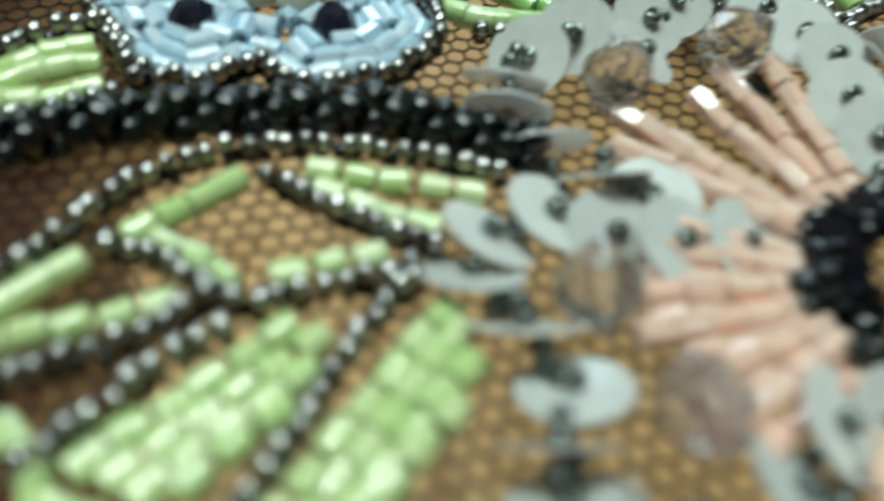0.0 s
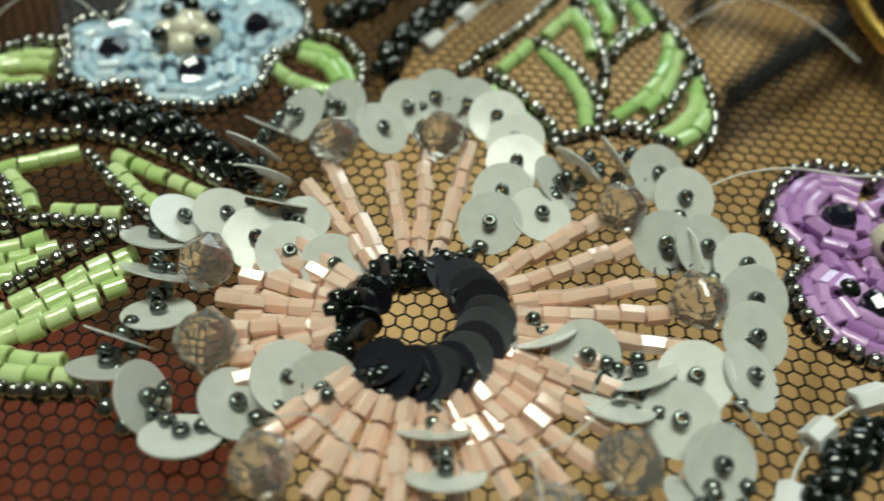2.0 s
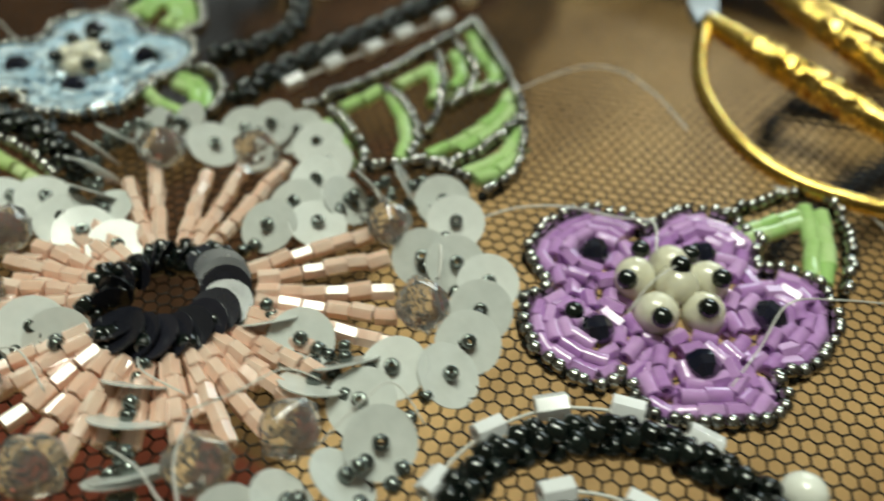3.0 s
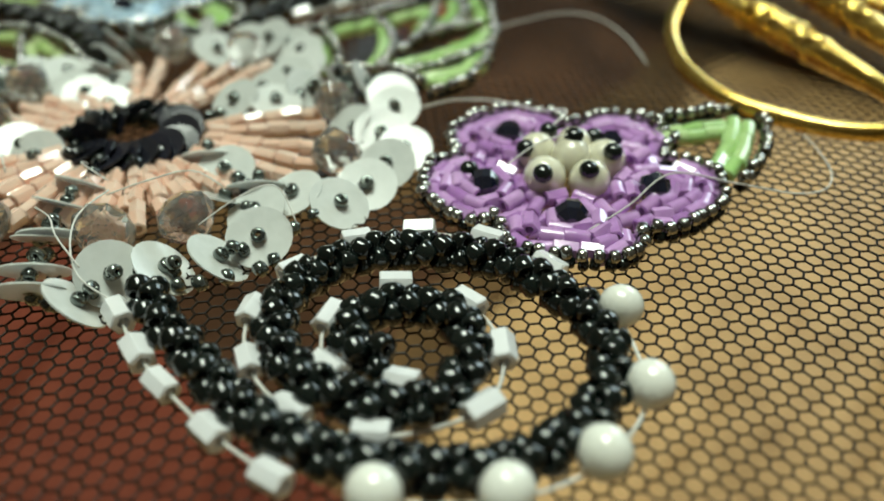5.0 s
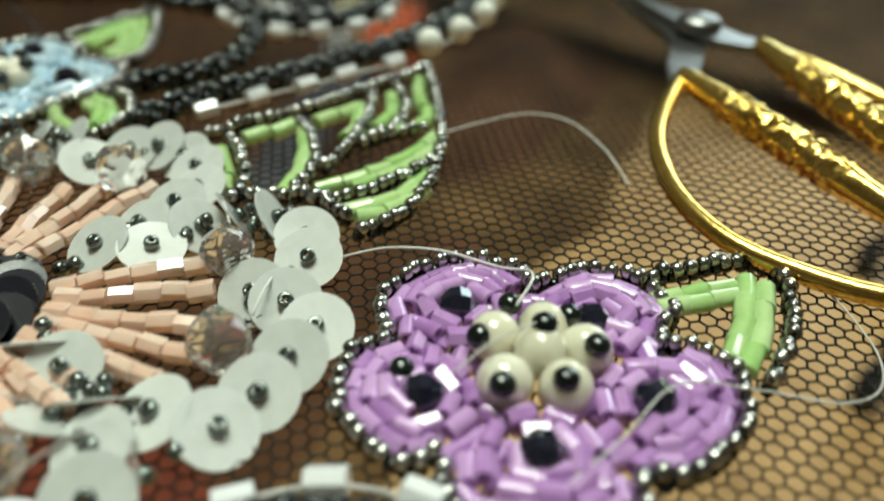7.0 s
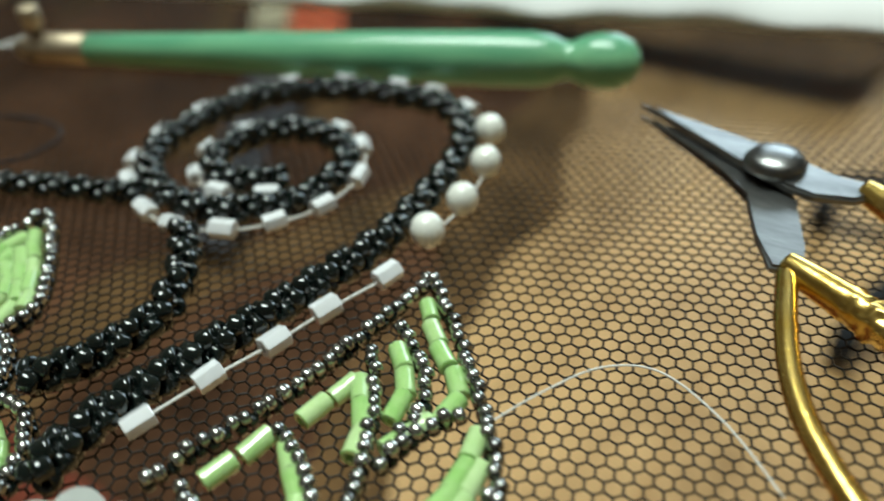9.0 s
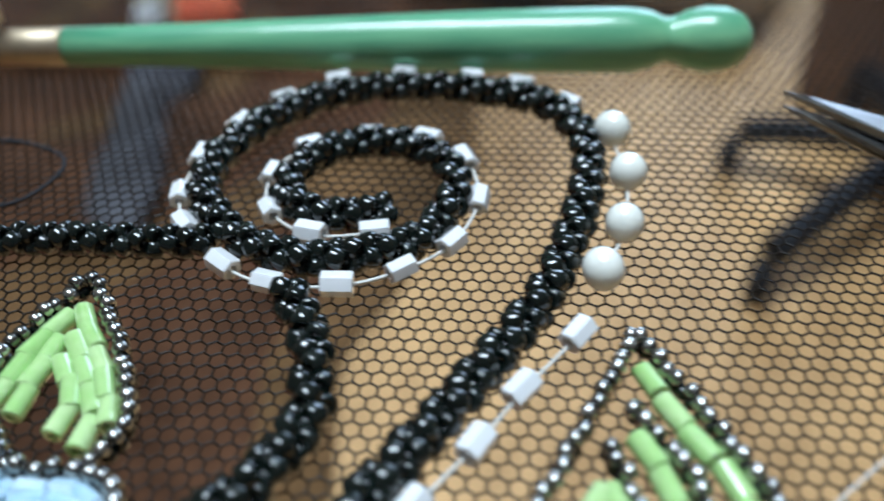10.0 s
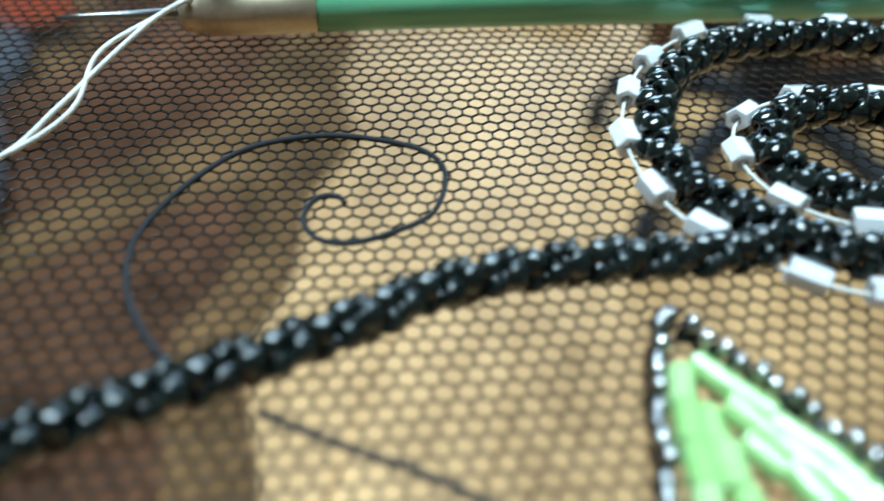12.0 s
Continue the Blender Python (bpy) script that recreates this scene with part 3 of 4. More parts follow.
# ---- flowers with petals of tube beads ----
def inside(x, y, poly):
    hit = False
    for (ax, ay), (bx, by) in zip(poly, poly[1:] + poly[:1]):
        if (ay > y) != (by > y) and x < ax + (y - ay) * (bx - ax) / (by - ay):
            hit = not hit
    return hit


def petal_flower(name, label, outline, facets, centre, rc, tube, tube_cut, pearls, dots):
    t = thing(name, centre[0], centre[1], label, "bead flower", group="tube bead flowers")
    pieces("edge_bead", EDGE, row(outline, 0.108, 0.055, True), t)
    pieces("outline_bead", GUN, row(outline, 0.118, 0.15, True, 0.2, 0.02, 0.025), t)
    edge = spline(outline, 0.02, True)
    poly = [q[:2] for q in edge][::4]
    poses, taken, first = [], [], [0]

    def lay(x, y, h, z, lift=0.12):
        if not inside(x, y, poly) or math.hypot(x - centre[0], y - centre[1]) < rc or any(math.hypot(x - a, y - b) < 0.15 for a, b in facets):
            return
        for a, b, g in taken[first[0]:]:
            u = (x - a) * math.cos(g) + (y - b) * math.sin(g)
            v = (y - b) * math.cos(g) - (x - a) * math.sin(g)
            if (u / 0.2) ** 2 + (v / 0.108) ** 2 < 1:
                return
        if min(math.hypot(x - q[0], y - q[1]) for q in poly) < 0.1:
            return
        h += jit(0.1)
        taken.append((x, y, h))
        poses.append(at(x, y, z + jit(lift * 0.12), h, jit(lift), jit(3), random.uniform(0.92, 1.1)))

    for depth, z in ((0.13, 0.09), (0.24, 0.13), (0.35, 0.15), (0.46, 0.14), (0.58, 0.12)):
        for x, y, h in edge:
            f = min(facets, key=lambda q: math.hypot(x - q[0], y - q[1]))
            d = math.hypot(f[0] - x, f[1] - y)
            k = depth / max(d, 0.01)
            lay(x + (f[0] - x) * k, y + (f[1] - y) * k, h, z)
    for f in facets:
        for k in range(24):
            a = k * math.pi / 12
            for rad in (0.2, 0.33):
                lay(f[0] + rad * math.cos(a), f[1] + rad * math.sin(a), a + math.pi / 2, 0.15)
    for _ in range(900):
        x, y = centre[0] + jit(1.5), centre[1] + jit(1.5)
        lay(x, y, math.atan2(y - centre[1], x - centre[0]) + math.pi / 2, 0.1)
    # a lower layer shows through the gaps
    first[0] = len(taken)
    for _ in range(2500):
        x, y = centre[0] + jit(1.6), centre[1] + jit(1.6)
        lay(x, y, random.uniform(0, 3), 0.04, 0.05)
    pieces("tube_bead", tube, [m for i, m in enumerate(poses) if i % 5 < 3], t)
    pieces("tube_bead", tube_cut, [m for i, m in enumerate(poses) if i % 5 > 2], t)
    for f in facets:
        put("faceted_bead", FACET, t, at(f[0], f[1], 0.17, random.uniform(0, 6), jit(0.3), 0.3, random.uniform(0.95, 1.1)), "black faceted glass bead")
    for x, y, z in pearls:
        put("ivory_bead", IVORY, t, at(x, y, z, random.uniform(0, 6), jit(0.4), 0, rc / 0.44), "cream white round bead")
    for x, y, z in dots:
        put("black_bead", DOT, t, at(x, y, z, random.uniform(0, 6), 1.2 + jit(0.4)), "shiny black seed bead")
    return t


petal_flower("purple_flower", "purple tube bead flower with cream centre outlined in dark beads",
             [(3.72, 1.34), (3.53, 1.32), (3.28, 1.19), (3.10, 0.85), (3.06, 0.56), (3.15, 0.30), (3.46, 0.10), (3.39, -0.14), (3.44, -0.36), (3.68, -0.63), (4.05, -0.70),
              (4.34, -0.66), (4.46, -0.47), (4.74, -0.71), (5.01, -0.63), (5.31, -0.43), (5.56, -0.23), (5.59, 0.02), (5.47, 0.22), (5.67, 0.39), (5.78, 0.78),
              (5.74, 1.14), (5.54, 1.44), (5.26, 1.51), (4.98, 1.36), (4.87, 1.77), (4.56, 1.88), (4.22, 1.84), (4.02, 1.60), (3.90, 1.26)],
             [(3.65, 0.64), (4.06, -0.21), (4.94, -0.08), (5.25, 0.77), (4.50, 1.18)], (4.45, 0.52), 0.42, VIOLET, VIOLET_CUT,
             [(4.10, 0.52, 0.2), (4.30, 0.84, 0.2), (4.66, 0.84, 0.2), (4.42, 0.22, 0.2), (4.76, 0.45, 0.2), (4.46, 0.56, 0.27)],
             [(4.02, 0.80, 0.3), (4.07, 0.37, 0.3), (4.42, 0.99, 0.3), (4.43, 0.63, 0.46), (4.77, 0.79, 0.36), (4.50, 0.08, 0.34), (4.79, 0.38, 0.36), (3.82, -0.15, 0.2)])
petal_flower("blue_flower", "light blue tube bead flower with cream centre outlined in dark beads",
             [(-4.20, -0.32), (-4.29, -0.05), (-3.95, 0.24), (-4.17, 0.66), (-4.01, 1.13), (-3.48, 1.36), (-3.09, 1.18), (-2.59, 1.37), (-2.16, 1.21), (-1.98, 0.85),
              (-2.08, 0.32), (-1.94, -0.03), (-2.04, -0.37), (-2.29, -0.62), (-2.79, -0.80), (-3.08, -0.62), (-3.35, -0.88), (-3.80, -0.79)],
             [(-3.55, -0.34), (-2.64, -0.22), (-2.46, 0.70), (-3.52, 0.80)], (-3.02, 0.2), 0.34, BLUE, BLUE_CUT,
             [(-3.2, 0.12, 0.2), (-2.93, 0.02, 0.2), (-2.84, 0.3, 0.2), (-3.12, 0.42, 0.2), (-3.02, 0.2, 0.27)],
             [(-3.15, -0.05, 0.33), (-2.69, 0.06, 0.33), (-3.33, 0.34, 0.33), (-3.14, 0.5, 0.36), (-2.8, 0.42, 0.36)])


# ---- leaves: dark bead outlines with green tube beads ----
def leaf(name, label, lines, greens, mesh, step, z=0.075):
    x, y = lines[0][0]
    t = thing(name, x, y, label, "bead leaf", group="leaves of the embroidery")
    low, high = [], []
    for l in lines:
        low += row(l, 0.108, 0.055)
        high += row(l, 0.115, 0.14, False, 0.25, 0.02, 0.02)
    pieces("edge_bead", EDGE, low, t)
    pieces("outline_bead", GUN, high, t)
    poses = []
    for g in greens:
        poses += row(g, step, z, False, 0.1, 0.016, 0.012)
    pieces("tube_bead", mesh, poses, t)
    return t


leaf("purple_flower_leaf", "small green tube bead leaf with dark bead outline",
     [[(4.45, 1.88), (4.68, 2.27), (4.98, 2.72), (5.24, 2.82), (5.52, 2.51), (5.71, 1.94), (5.75, 1.45)]],
     [[(4.70, 1.78), (5.08, 2.42)], [(4.80, 1.74), (5.14, 2.32)], [(5.14, 2.58), (5.33, 2.05), (5.45, 1.55)], [(5.30, 2.56), (5.46, 2.12), (5.58, 1.56)]], LEAF, 0.25)
leaf("far_leaf", "pointed green tube bead leaf with dark bead veins",
     [[(-0.21, 1.01), (-0.08, 1.55), (0.08, 2.12), (0.18, 2.70), (0.25, 3.38), (0.30, 3.98)], [(0.30, 3.98), (0.93, 3.45), (1.57, 2.82), (2.04, 2.22), (2.30, 1.70), (2.40, 1.20), (2.28, 0.85)],
      [(0.02, 1.18), (0.58, 0.95), (0.92, 0.67), (1.06, 0.42)], [(1.05, 0.57), (1.34, 0.81), (1.60, 1.0), (2.1, 0.95)],
      [(0.27, 1.94), (0.74, 1.70), (1.18, 1.32), (1.32, 0.95)], [(0.39, 2.97), (0.78, 2.48), (1.08, 1.92), (1.26, 1.40)], [(0.45, 3.30), (0.80, 3.06), (1.10, 2.70), (1.10, 2.32)],
      [(1.42, 2.78), (1.22, 2.42), (1.16, 2.0)], [(1.97, 2.26), (1.95, 1.85), (1.92, 1.5), (1.78, 1.15), (1.55, 0.95)]],
     [[(0.14, 1.26), (0.26, 1.9)], [(0.34, 2.06), (0.48, 2.66)], [(0.42, 1.86), (0.80, 1.56), (1.10, 1.20), (1.25, 0.88)], [(0.50, 2.65), (0.78, 2.32), (0.94, 2.02)], [(0.56, 3.08), (0.86, 2.78), (0.95, 2.46)],
      [(0.42, 3.70), (0.90, 3.24), (1.26, 2.92), (1.28, 2.60)], [(1.22, 2.60), (1.08, 2.2)], [(1.60, 2.68), (1.70, 2.1), (1.62, 1.55), (1.46, 1.12)], [(1.76, 2.46), (1.81, 1.9), (1.70, 1.38)],
      [(2.10, 2.06), (2.14, 1.55), (1.96, 1.04)], [(2.24, 1.82), (2.27, 1.42), (2.12, 1.02)], [(0.16, 0.96), (0.55, 0.76), (0.88, 0.48)]], LEAF, 0.27)
leaf("blue_flower_leaf", "green tube bead leaf with pointed dark bead outline",
     [[(-3.96, 2.82), (-3.99, 2.55), (-4.0, 2.30), (-3.97, 2.0), (-3.93, 1.70), (-3.95, 1.38)], [(-3.96, 2.82), (-3.58, 2.58), (-3.28, 2.37), (-3.02, 2.16), (-2.76, 1.92), (-2.62, 1.66), (-2.66, 1.38)]],
     [[(-3.85, 2.42), (-3.79, 1.95), (-3.70, 1.48)], [(-3.72, 2.2), (-3.60, 1.86), (-3.48, 1.5)], [(-3.80, 2.50), (-3.40, 2.24), (-3.06, 1.98), (-2.78, 1.70)], [(-3.60, 2.24), (-3.26, 2.0), (-2.94, 1.72), (-2.84, 1.46)],
      [(-3.52, 2.02), (-3.22, 1.82), (-3.08, 1.5)]], LEAF, 0.26)
leaf("blue_flower_leaf", "small rounded light green bead leaf with dark outline",
     [[(-1.98, 0.05), (-2.03, 0.50), (-1.95, 0.85), (-1.72, 1.0), (-1.40, 0.90), (-1.08, 0.55), (-1.05, 0.25), (-1.35, 0.0), (-1.7, -0.03)]],
     [[(-1.90, 0.74), (-1.60, 0.72), (-1.35, 0.58), (-1.18, 0.40)], [(-1.84, 0.60), (-1.55, 0.56), (-1.30, 0.40)], [(-1.97, 0.26), (-1.67, 0.17), (-1.25, 0.20)]], LEAF, 0.2)
leaf("blue_flower_leaf", "small pale green bead leaf with dark outline",
     [[(-3.75, -0.95), (-3.95, -0.55), (-4.14, -0.42), (-4.50, -0.58), (-4.75, -0.95), (-4.78, -1.25), (-4.55, -1.36), (-4.18, -1.28), (-3.80, -1.05)]],
     [[(-4.62, -1.02), (-4.42, -0.74), (-4.12, -0.58)], [(-4.56, -1.10), (-4.30, -0.86), (-4.02, -0.76)], [(-4.60, -1.24), (-4.25, -1.14), (-3.92, -0.98)]], GREEN, 0.18)
NEAR_VEIN_ROWS = [[(-3.44, -2.10), (-2.93, -1.59)], [(-3.29, -2.11), (-3.00, -2.21), (-2.79, -2.35)], [(-2.61, -1.50), (-1.54, -1.53)], [(-2.52, -1.63), (-1.79, -1.88)], [(-2.65, -2.28), (-2.06, -2.03)],
      [(-4.05, -2.8), (-3.85, -2.58), (-3.57, -2.27)], [(-3.9, -2.88), (-3.72, -2.78), (-3.05, -2.46)], [(-3.6, -3.2), (-3.4, -3.4), (-3.3, -3.6)]]
NEAR_BLOCK_ROWS = [[(-3.24, -3.40), (-2.45, -2.54)], [(-3.10, -3.44), (-2.30, -2.56)], [(-2.96, -3.48), (-2.32, -2.74)], [(-2.80, -3.44), (-2.38, -2.94)],
      [(-2.42, -3.58), (-1.70, -2.30)], [(-2.26, -3.56), (-1.62, -2.42)], [(-2.10, -3.50), (-1.57, -2.60)], [(-1.98, -3.40), (-1.62, -2.86)],
      [(-3.32, -3.5), (-2.80, -3.68), (-2.32, -3.74), (-1.78, -3.66), (-1.29, -3.46)], [(-2.90, -3.55), (-2.34, -3.64), (-1.8, -3.54), (-1.45, -3.4)]]
leaf("near_leaf", "large light green tube bead leaf with dark bead veins",
     [[(-4.3, -2.95), (-3.94, -2.44), (-3.79, -2.24), (-3.63, -1.93), (-3.36, -1.61), (-3.01, -1.41), (-2.52, -1.29), (-2.03, -1.29), (-1.43, -1.40)],
      [(-2.83, -1.58), (-2.41, -1.77), (-2.01, -1.93), (-1.76, -1.97)], [(-3.52, -2.20), (-3.16, -2.25), (-2.91, -2.41), (-2.71, -2.49)],
      [(-2.71, -2.49), (-2.46, -2.36), (-2.12, -2.23), (-1.89, -2.10)], [(-4.1, -3.2), (-3.61, -2.95), (-3.34, -2.82), (-3.05, -2.62), (-2.89, -2.41)],
      [(-3.55, -3.5), (-3.37, -3.31), (-3.20, -3.11), (-3.02, -2.83), (-2.75, -2.59)], [(-2.55, -3.55), (-2.36, -3.18), (-2.24, -2.83), (-2.09, -2.50), (-1.87, -2.15)],
      [(-3.75, -3.55), (-3.40, -3.72), (-3.09, -3.80), (-2.66, -3.84), (-2.26, -3.86), (-1.72, -3.80), (-1.31, -3.62), (-1.04, -3.48)]],
     NEAR_VEIN_ROWS + NEAR_BLOCK_ROWS, GREEN, 0.2)


# ---- the sequin flower ----
flower = thing("sequin_flower", 0.74, -1.95, "large flower of peach beads, crystals and grey-white sequins round black centre", "bead flower")
CX, CY = 0.74, -1.95
# rays of peach tubes: heading, from, to
RAYS = [(150, 0.6, 1.8), (141, 0.6, 1.95), (125, 0.6, 1.75), (113, 0.6, 1.95), (102, 0.6, 2.1), (61, 0.75, 1.95), (50, 0.8, 2.0), (38, 0.8, 2.0), (29, 0.8, 2.05), (20, 0.8, 2.15),
        (5, 0.8, 1.7), (-7, 0.7, 1.7), (-19, 0.7, 1.75), (-28, 0.7, 1.7), (-38, 0.7, 1.6), (-52, 0.75, 1.5), (-68, 0.7, 1.65), (-79, 0.7, 1.6), (-90, 0.7, 1.6), (-101, 0.7, 1.55)]
RAYS += [(-112, 0.65, 1.5), (-140, 0.6, 1.45), (-152, 0.6, 1.5), (-163, 0.6, 1.6), (-172, 0.6, 1.5), (177, 0.6, 1.45), (168, 0.6, 1.3)]
poses = []
for a, r0, r1 in RAYS:
    h = radians(a + jit(1.5))
    n = round((r1 - r0) / 0.205)
    for k in range(n):
        r = r0 + (k + 0.5) * (r1 - r0) / n
        g = h + jit(0.015) / r
        poses.append(at(CX + r * math.cos(g), CY + r * math.sin(g), 0.16 - 0.05 * r / 2 + jit(0.012), h + jit(0.1), jit(0.1), jit(3), random.uniform(0.95, 1.06)))
        if r < 1.4 and not 25 < a < 156:
            g += 0.165 / r
            poses.append(at(CX + r * math.cos(g), CY + r * math.sin(g), 0.1 + jit(0.02), h + 0.06 + jit(0.15), jit(0.15), jit(3)))
pieces("tube_bead", PEACH, poses, flower)

for x, y in ((-0.78, -0.56), (0.07, -0.05), (1.88, -0.17), (2.72, -0.86), (-0.99, -2.25), (-0.55, -2.86), (2.6, -2.42), (0.36, -3.5), (2.25, -3.0), (1.31, -3.65)):
    put("crystal", CRYSTAL, flower, at(x, y, 0.26, math.atan2(y - CY, x - CX) + jit(0.3), jit(0.25), jit(1), random.uniform(0.95, 1.05)), "clear faceted glass crystal")


def sequin_pose(x, y, z, tilt, az):
    n = Vector((math.sin(radians(tilt)) * math.cos(radians(az)), math.sin(radians(tilt)) * math.sin(radians(az)), math.cos(radians(tilt))))
    q = Vector((0, 0, 1)).rotation_difference(n)
    return Matrix.LocRotScale((x * CM, y * CM, z * CM), q, None), n


poses = []


def sequin_string(line):
    """Sequins on one string: x, y, tilt, azimuth of the face, with smoky beads between them."""
    for i, (x, y, tilt, az) in enumerate(line):
        c = Vector((x, y, 0.12 + 0.04 * (i % 2)))
        m, n = sequin_pose(*c, tilt, az)
        put("sequin", SEQUIN, flower, m, "matt grey-white sequin")
        poses.append(at(*(c + n * 0.05), math.atan2(n[1], n[0]), -radians(90 - tilt) + jit(0.3), jit(3), 0.95))
        if tilt > 38:
            poses.append(at(c[0] + n[0] * 0.17 + jit(0.03), c[1] + n[1] * 0.17 + jit(0.03), c[2] + n[2] * 0.12, random.uniform(0, 6), jit(0.5), jit(3), 0.9))
        if i + 1 < len(line):
            e = Vector((line[i + 1][0], line[i + 1][1], 0.1))
            for k in ((0.35, 0.62) if (e - c).length > 0.42 else (0.5,)):
                q = c.lerp(e, k)
                poses.append(at(q[0] + jit(0.03), q[1] + jit(0.03), 0.12 + jit(0.03), math.atan2(e[1] - c[1], e[0] - c[0]) + jit(0.4), jit(0.4), jit(3), random.uniform(0.85, 1.0)))


sequin_string([(-1.48, -0.56, 50, 86), (-1.46, -0.90, 62, 87), (-1.22, -1.14, 62, 103)])
sequin_string([(-1.32, -0.27, 41, -125), (-1.00, -0.02, 42, -113), (-0.54, -0.09, 31, 4)])
sequin_string([(-0.45, 0.32, 29, -60), (-0.24, 0.54, 36, -85), (0.08, 0.62, 34, -90), (0.42, 0.53, 25, -80), (0.69, 0.35, 26, -85), (0.82, 0.03, 22, -75), (0.84, -0.34, 26, -95), (0.89, -0.77, 27, -90)])
sequin_string([(1.23, -0.02, 40, 19), (1.25, -0.49, 14, -2), (1.35, 0.27, 62, 70), (1.66, 0.46, 62, 47)])
sequin_string([(2.04, 0.52, 30, -40), (2.34, 0.29, 28, -55), (2.32, -0.27, 34, -62), (2.64, -0.20, 32, -35), (3.00, -0.21, 26, -50), (3.13, -0.57, 30, -60), (3.21, -0.90, 28, -45)])
sequin_string([(-1.54, -1.88, 32, 43), (-1.20, -1.71, 24, 18), (-0.85, -1.78, 22, -40), (-0.89, -1.39, 50, 102), (-0.61, -1.48, 12, -122), (-0.49, -1.82, 22, -30), (-0.11, -1.75, 26, -20)])
sequin_string([(-1.61, -2.16, 36, 96), (-1.35, -2.48, 50, 96), (-1.10, -2.77, 30, 113), (-1.19, -3.10, 66, 96), (-1.14, -3.33, 42, 108)])
sequin_string([(-0.75, -3.41, 63, 28), (-0.29, -3.55, 34, 108), (-0.12, -3.16, 33, 28), (0.12, -2.83, 33, -6), (0.38, -2.78, 40, -44)])
sequin_string([(1.27, -2.72, 50, 115), (1.50, -3.01, 46, 116), (1.83, -3.34, 46, 131)])
sequin_string([(1.70, -1.63, 44, 138), (2.06, -1.68, 24, -49), (2.50, -1.64, 46, 139), (2.87, -1.49, 20, -102), (2.41, -1.95, 35, 109), (2.85, -1.89, 24, -91)])
sequin_string([(3.25, -1.28, 30, 10), (3.18, -2.10, 30, -40), (3.12, -2.48, 40, 61)])
sequin_string([(2.90, -2.86, 43, 51), (2.70, -3.20, 46, 0), (2.78, -3.55, 50, 74), (2.45, -3.75, 55, 140), (2.17, -3.60, 52, 139), (1.87, -3.30, 50, 138)])
for line in ([(-1.45, -0.5), (-1.42, -0.97), (-1.15, -1.3), (-1.3, -1.7)], [(-1.5, -2.1), (-1.25, -2.5), (-1.1, -2.9), (-1.1, -3.45), (-0.7, -3.6), (-0.2, -3.55), (0.2, -2.95), (0.4, -2.6)],
             [(1.2, -2.6), (1.35, -3.0), (1.75, -3.4), (2.3, -3.7), (2.9, -3.55)], [(1.35, -1.75), (1.9, -1.75), (2.4, -1.75), (2.9, -1.6), (3.2, -1.3)], [(1.1, -0.4), (1.3, 0.05), (1.65, 0.35), (2.0, 0.4)],
             [(2.3, -0.35), (2.75, -0.4), (3.05, -0.5), (3.2, -1.0)], [(2.9, -2.7), (3.1, -2.9), (3.35, -2.5), (3.45, -2.0)], [(-0.1, -1.83), (0.15, -1.9)], [(0.9, -0.9), (0.85, -1.2)]):
    poses += row(line, 0.2, 0.08, False, 0.5, 0.02, 0.03)
pieces("smoky_bead", SMOKE, poses, flower)

# black sequins: a lapped stack round one side of the open centre, a few on edge round the other
for k in range(13):
    a = radians(88 - k * 16)
    r = 0.5 + jit(0.02)
    m, n = sequin_pose(CX + 0.07 + r * math.cos(a), CY + r * math.sin(a), 0.19 + 0.02 * (k % 2), 26 + jit(12), math.degrees(a) - 75 + jit(20))
    put("black_sequin", DARKSEQ, flower, m, "black sequin with a soft shine")
for k in range(7):
    a = radians(118 + k * 18)
    r = 0.47 + jit(0.05)
    m, n = sequin_pose(CX + 0.03 + r * math.cos(a), CY + r * math.sin(a), 0.17, 72 + jit(14), math.degrees(a) + 90 + jit(30))
    put("black_sequin", DARKSEQ, flower, m @ Matrix.Scale(0.75, 4), "black sequin standing on edge")
poses = []
for k in range(60):
    a = radians(random.uniform(-70, 290))
    r = random.uniform(0.36, 0.66)
    poses.append(at(CX + r * math.cos(a), CY + r * math.sin(a), random.uniform(0.06, 0.22), random.uniform(0, 6), jit(0.9), 0, 0.9))
pieces("black_bead", SEED, poses, flower)


# ---- on the net: drawn line, threads, hook, scissors ----
def lone_cord(name, ctrl, r, material, label, category, step=0.08):
    o = string_mesh(name, cord(ctrl, step), r, material, None)
    return tagged(o, label, category, "loose threads" if category == "thread" else "drawn lines")


lone_cord("drawn_curl", [(x, y, 0.02) for x, y in ((-6.14, 3.37), (-6.24, 3.46), (-6.38, 3.40), (-6.40, 3.17), (-6.24, 3.00), (-6.01, 3.01), (-5.75, 3.20), (-5.54, 3.47), (-5.56, 3.93), (-5.79, 4.16),
                                                  (-6.26, 4.20), (-6.69, 4.10), (-7.11, 3.79), (-7.34, 3.23), (-7.38, 2.67), (-7.19, 2.24), (-6.90, 1.94), (-6.68, 1.79))], 0.022, M_INK,
          "dark ink spiral drawn on the net", "drawn line")
lone_cord("drawn_line", [(-6.10, 1.62, 0.02), (-5.59, 1.53, 0.02), (-5.08, 1.46, 0.02), (-4.5, 1.32, 0.02), (-4.15, 1.2, 0.02)], 0.026, M_INK, "dark ink line drawn on the net", "drawn line")
lone_cord("loose_thread", [(1.62, 2.77, 0.1), (1.84, 3.20, 0.16), (2.14, 3.64, 0.2), (2.54, 3.86, 0.16), (3.11, 3.67, 0.1), (3.65, 3.29, 0.03)], 0.009, M_THREAD, "white loose thread end curving over the net", "thread", 0.06)
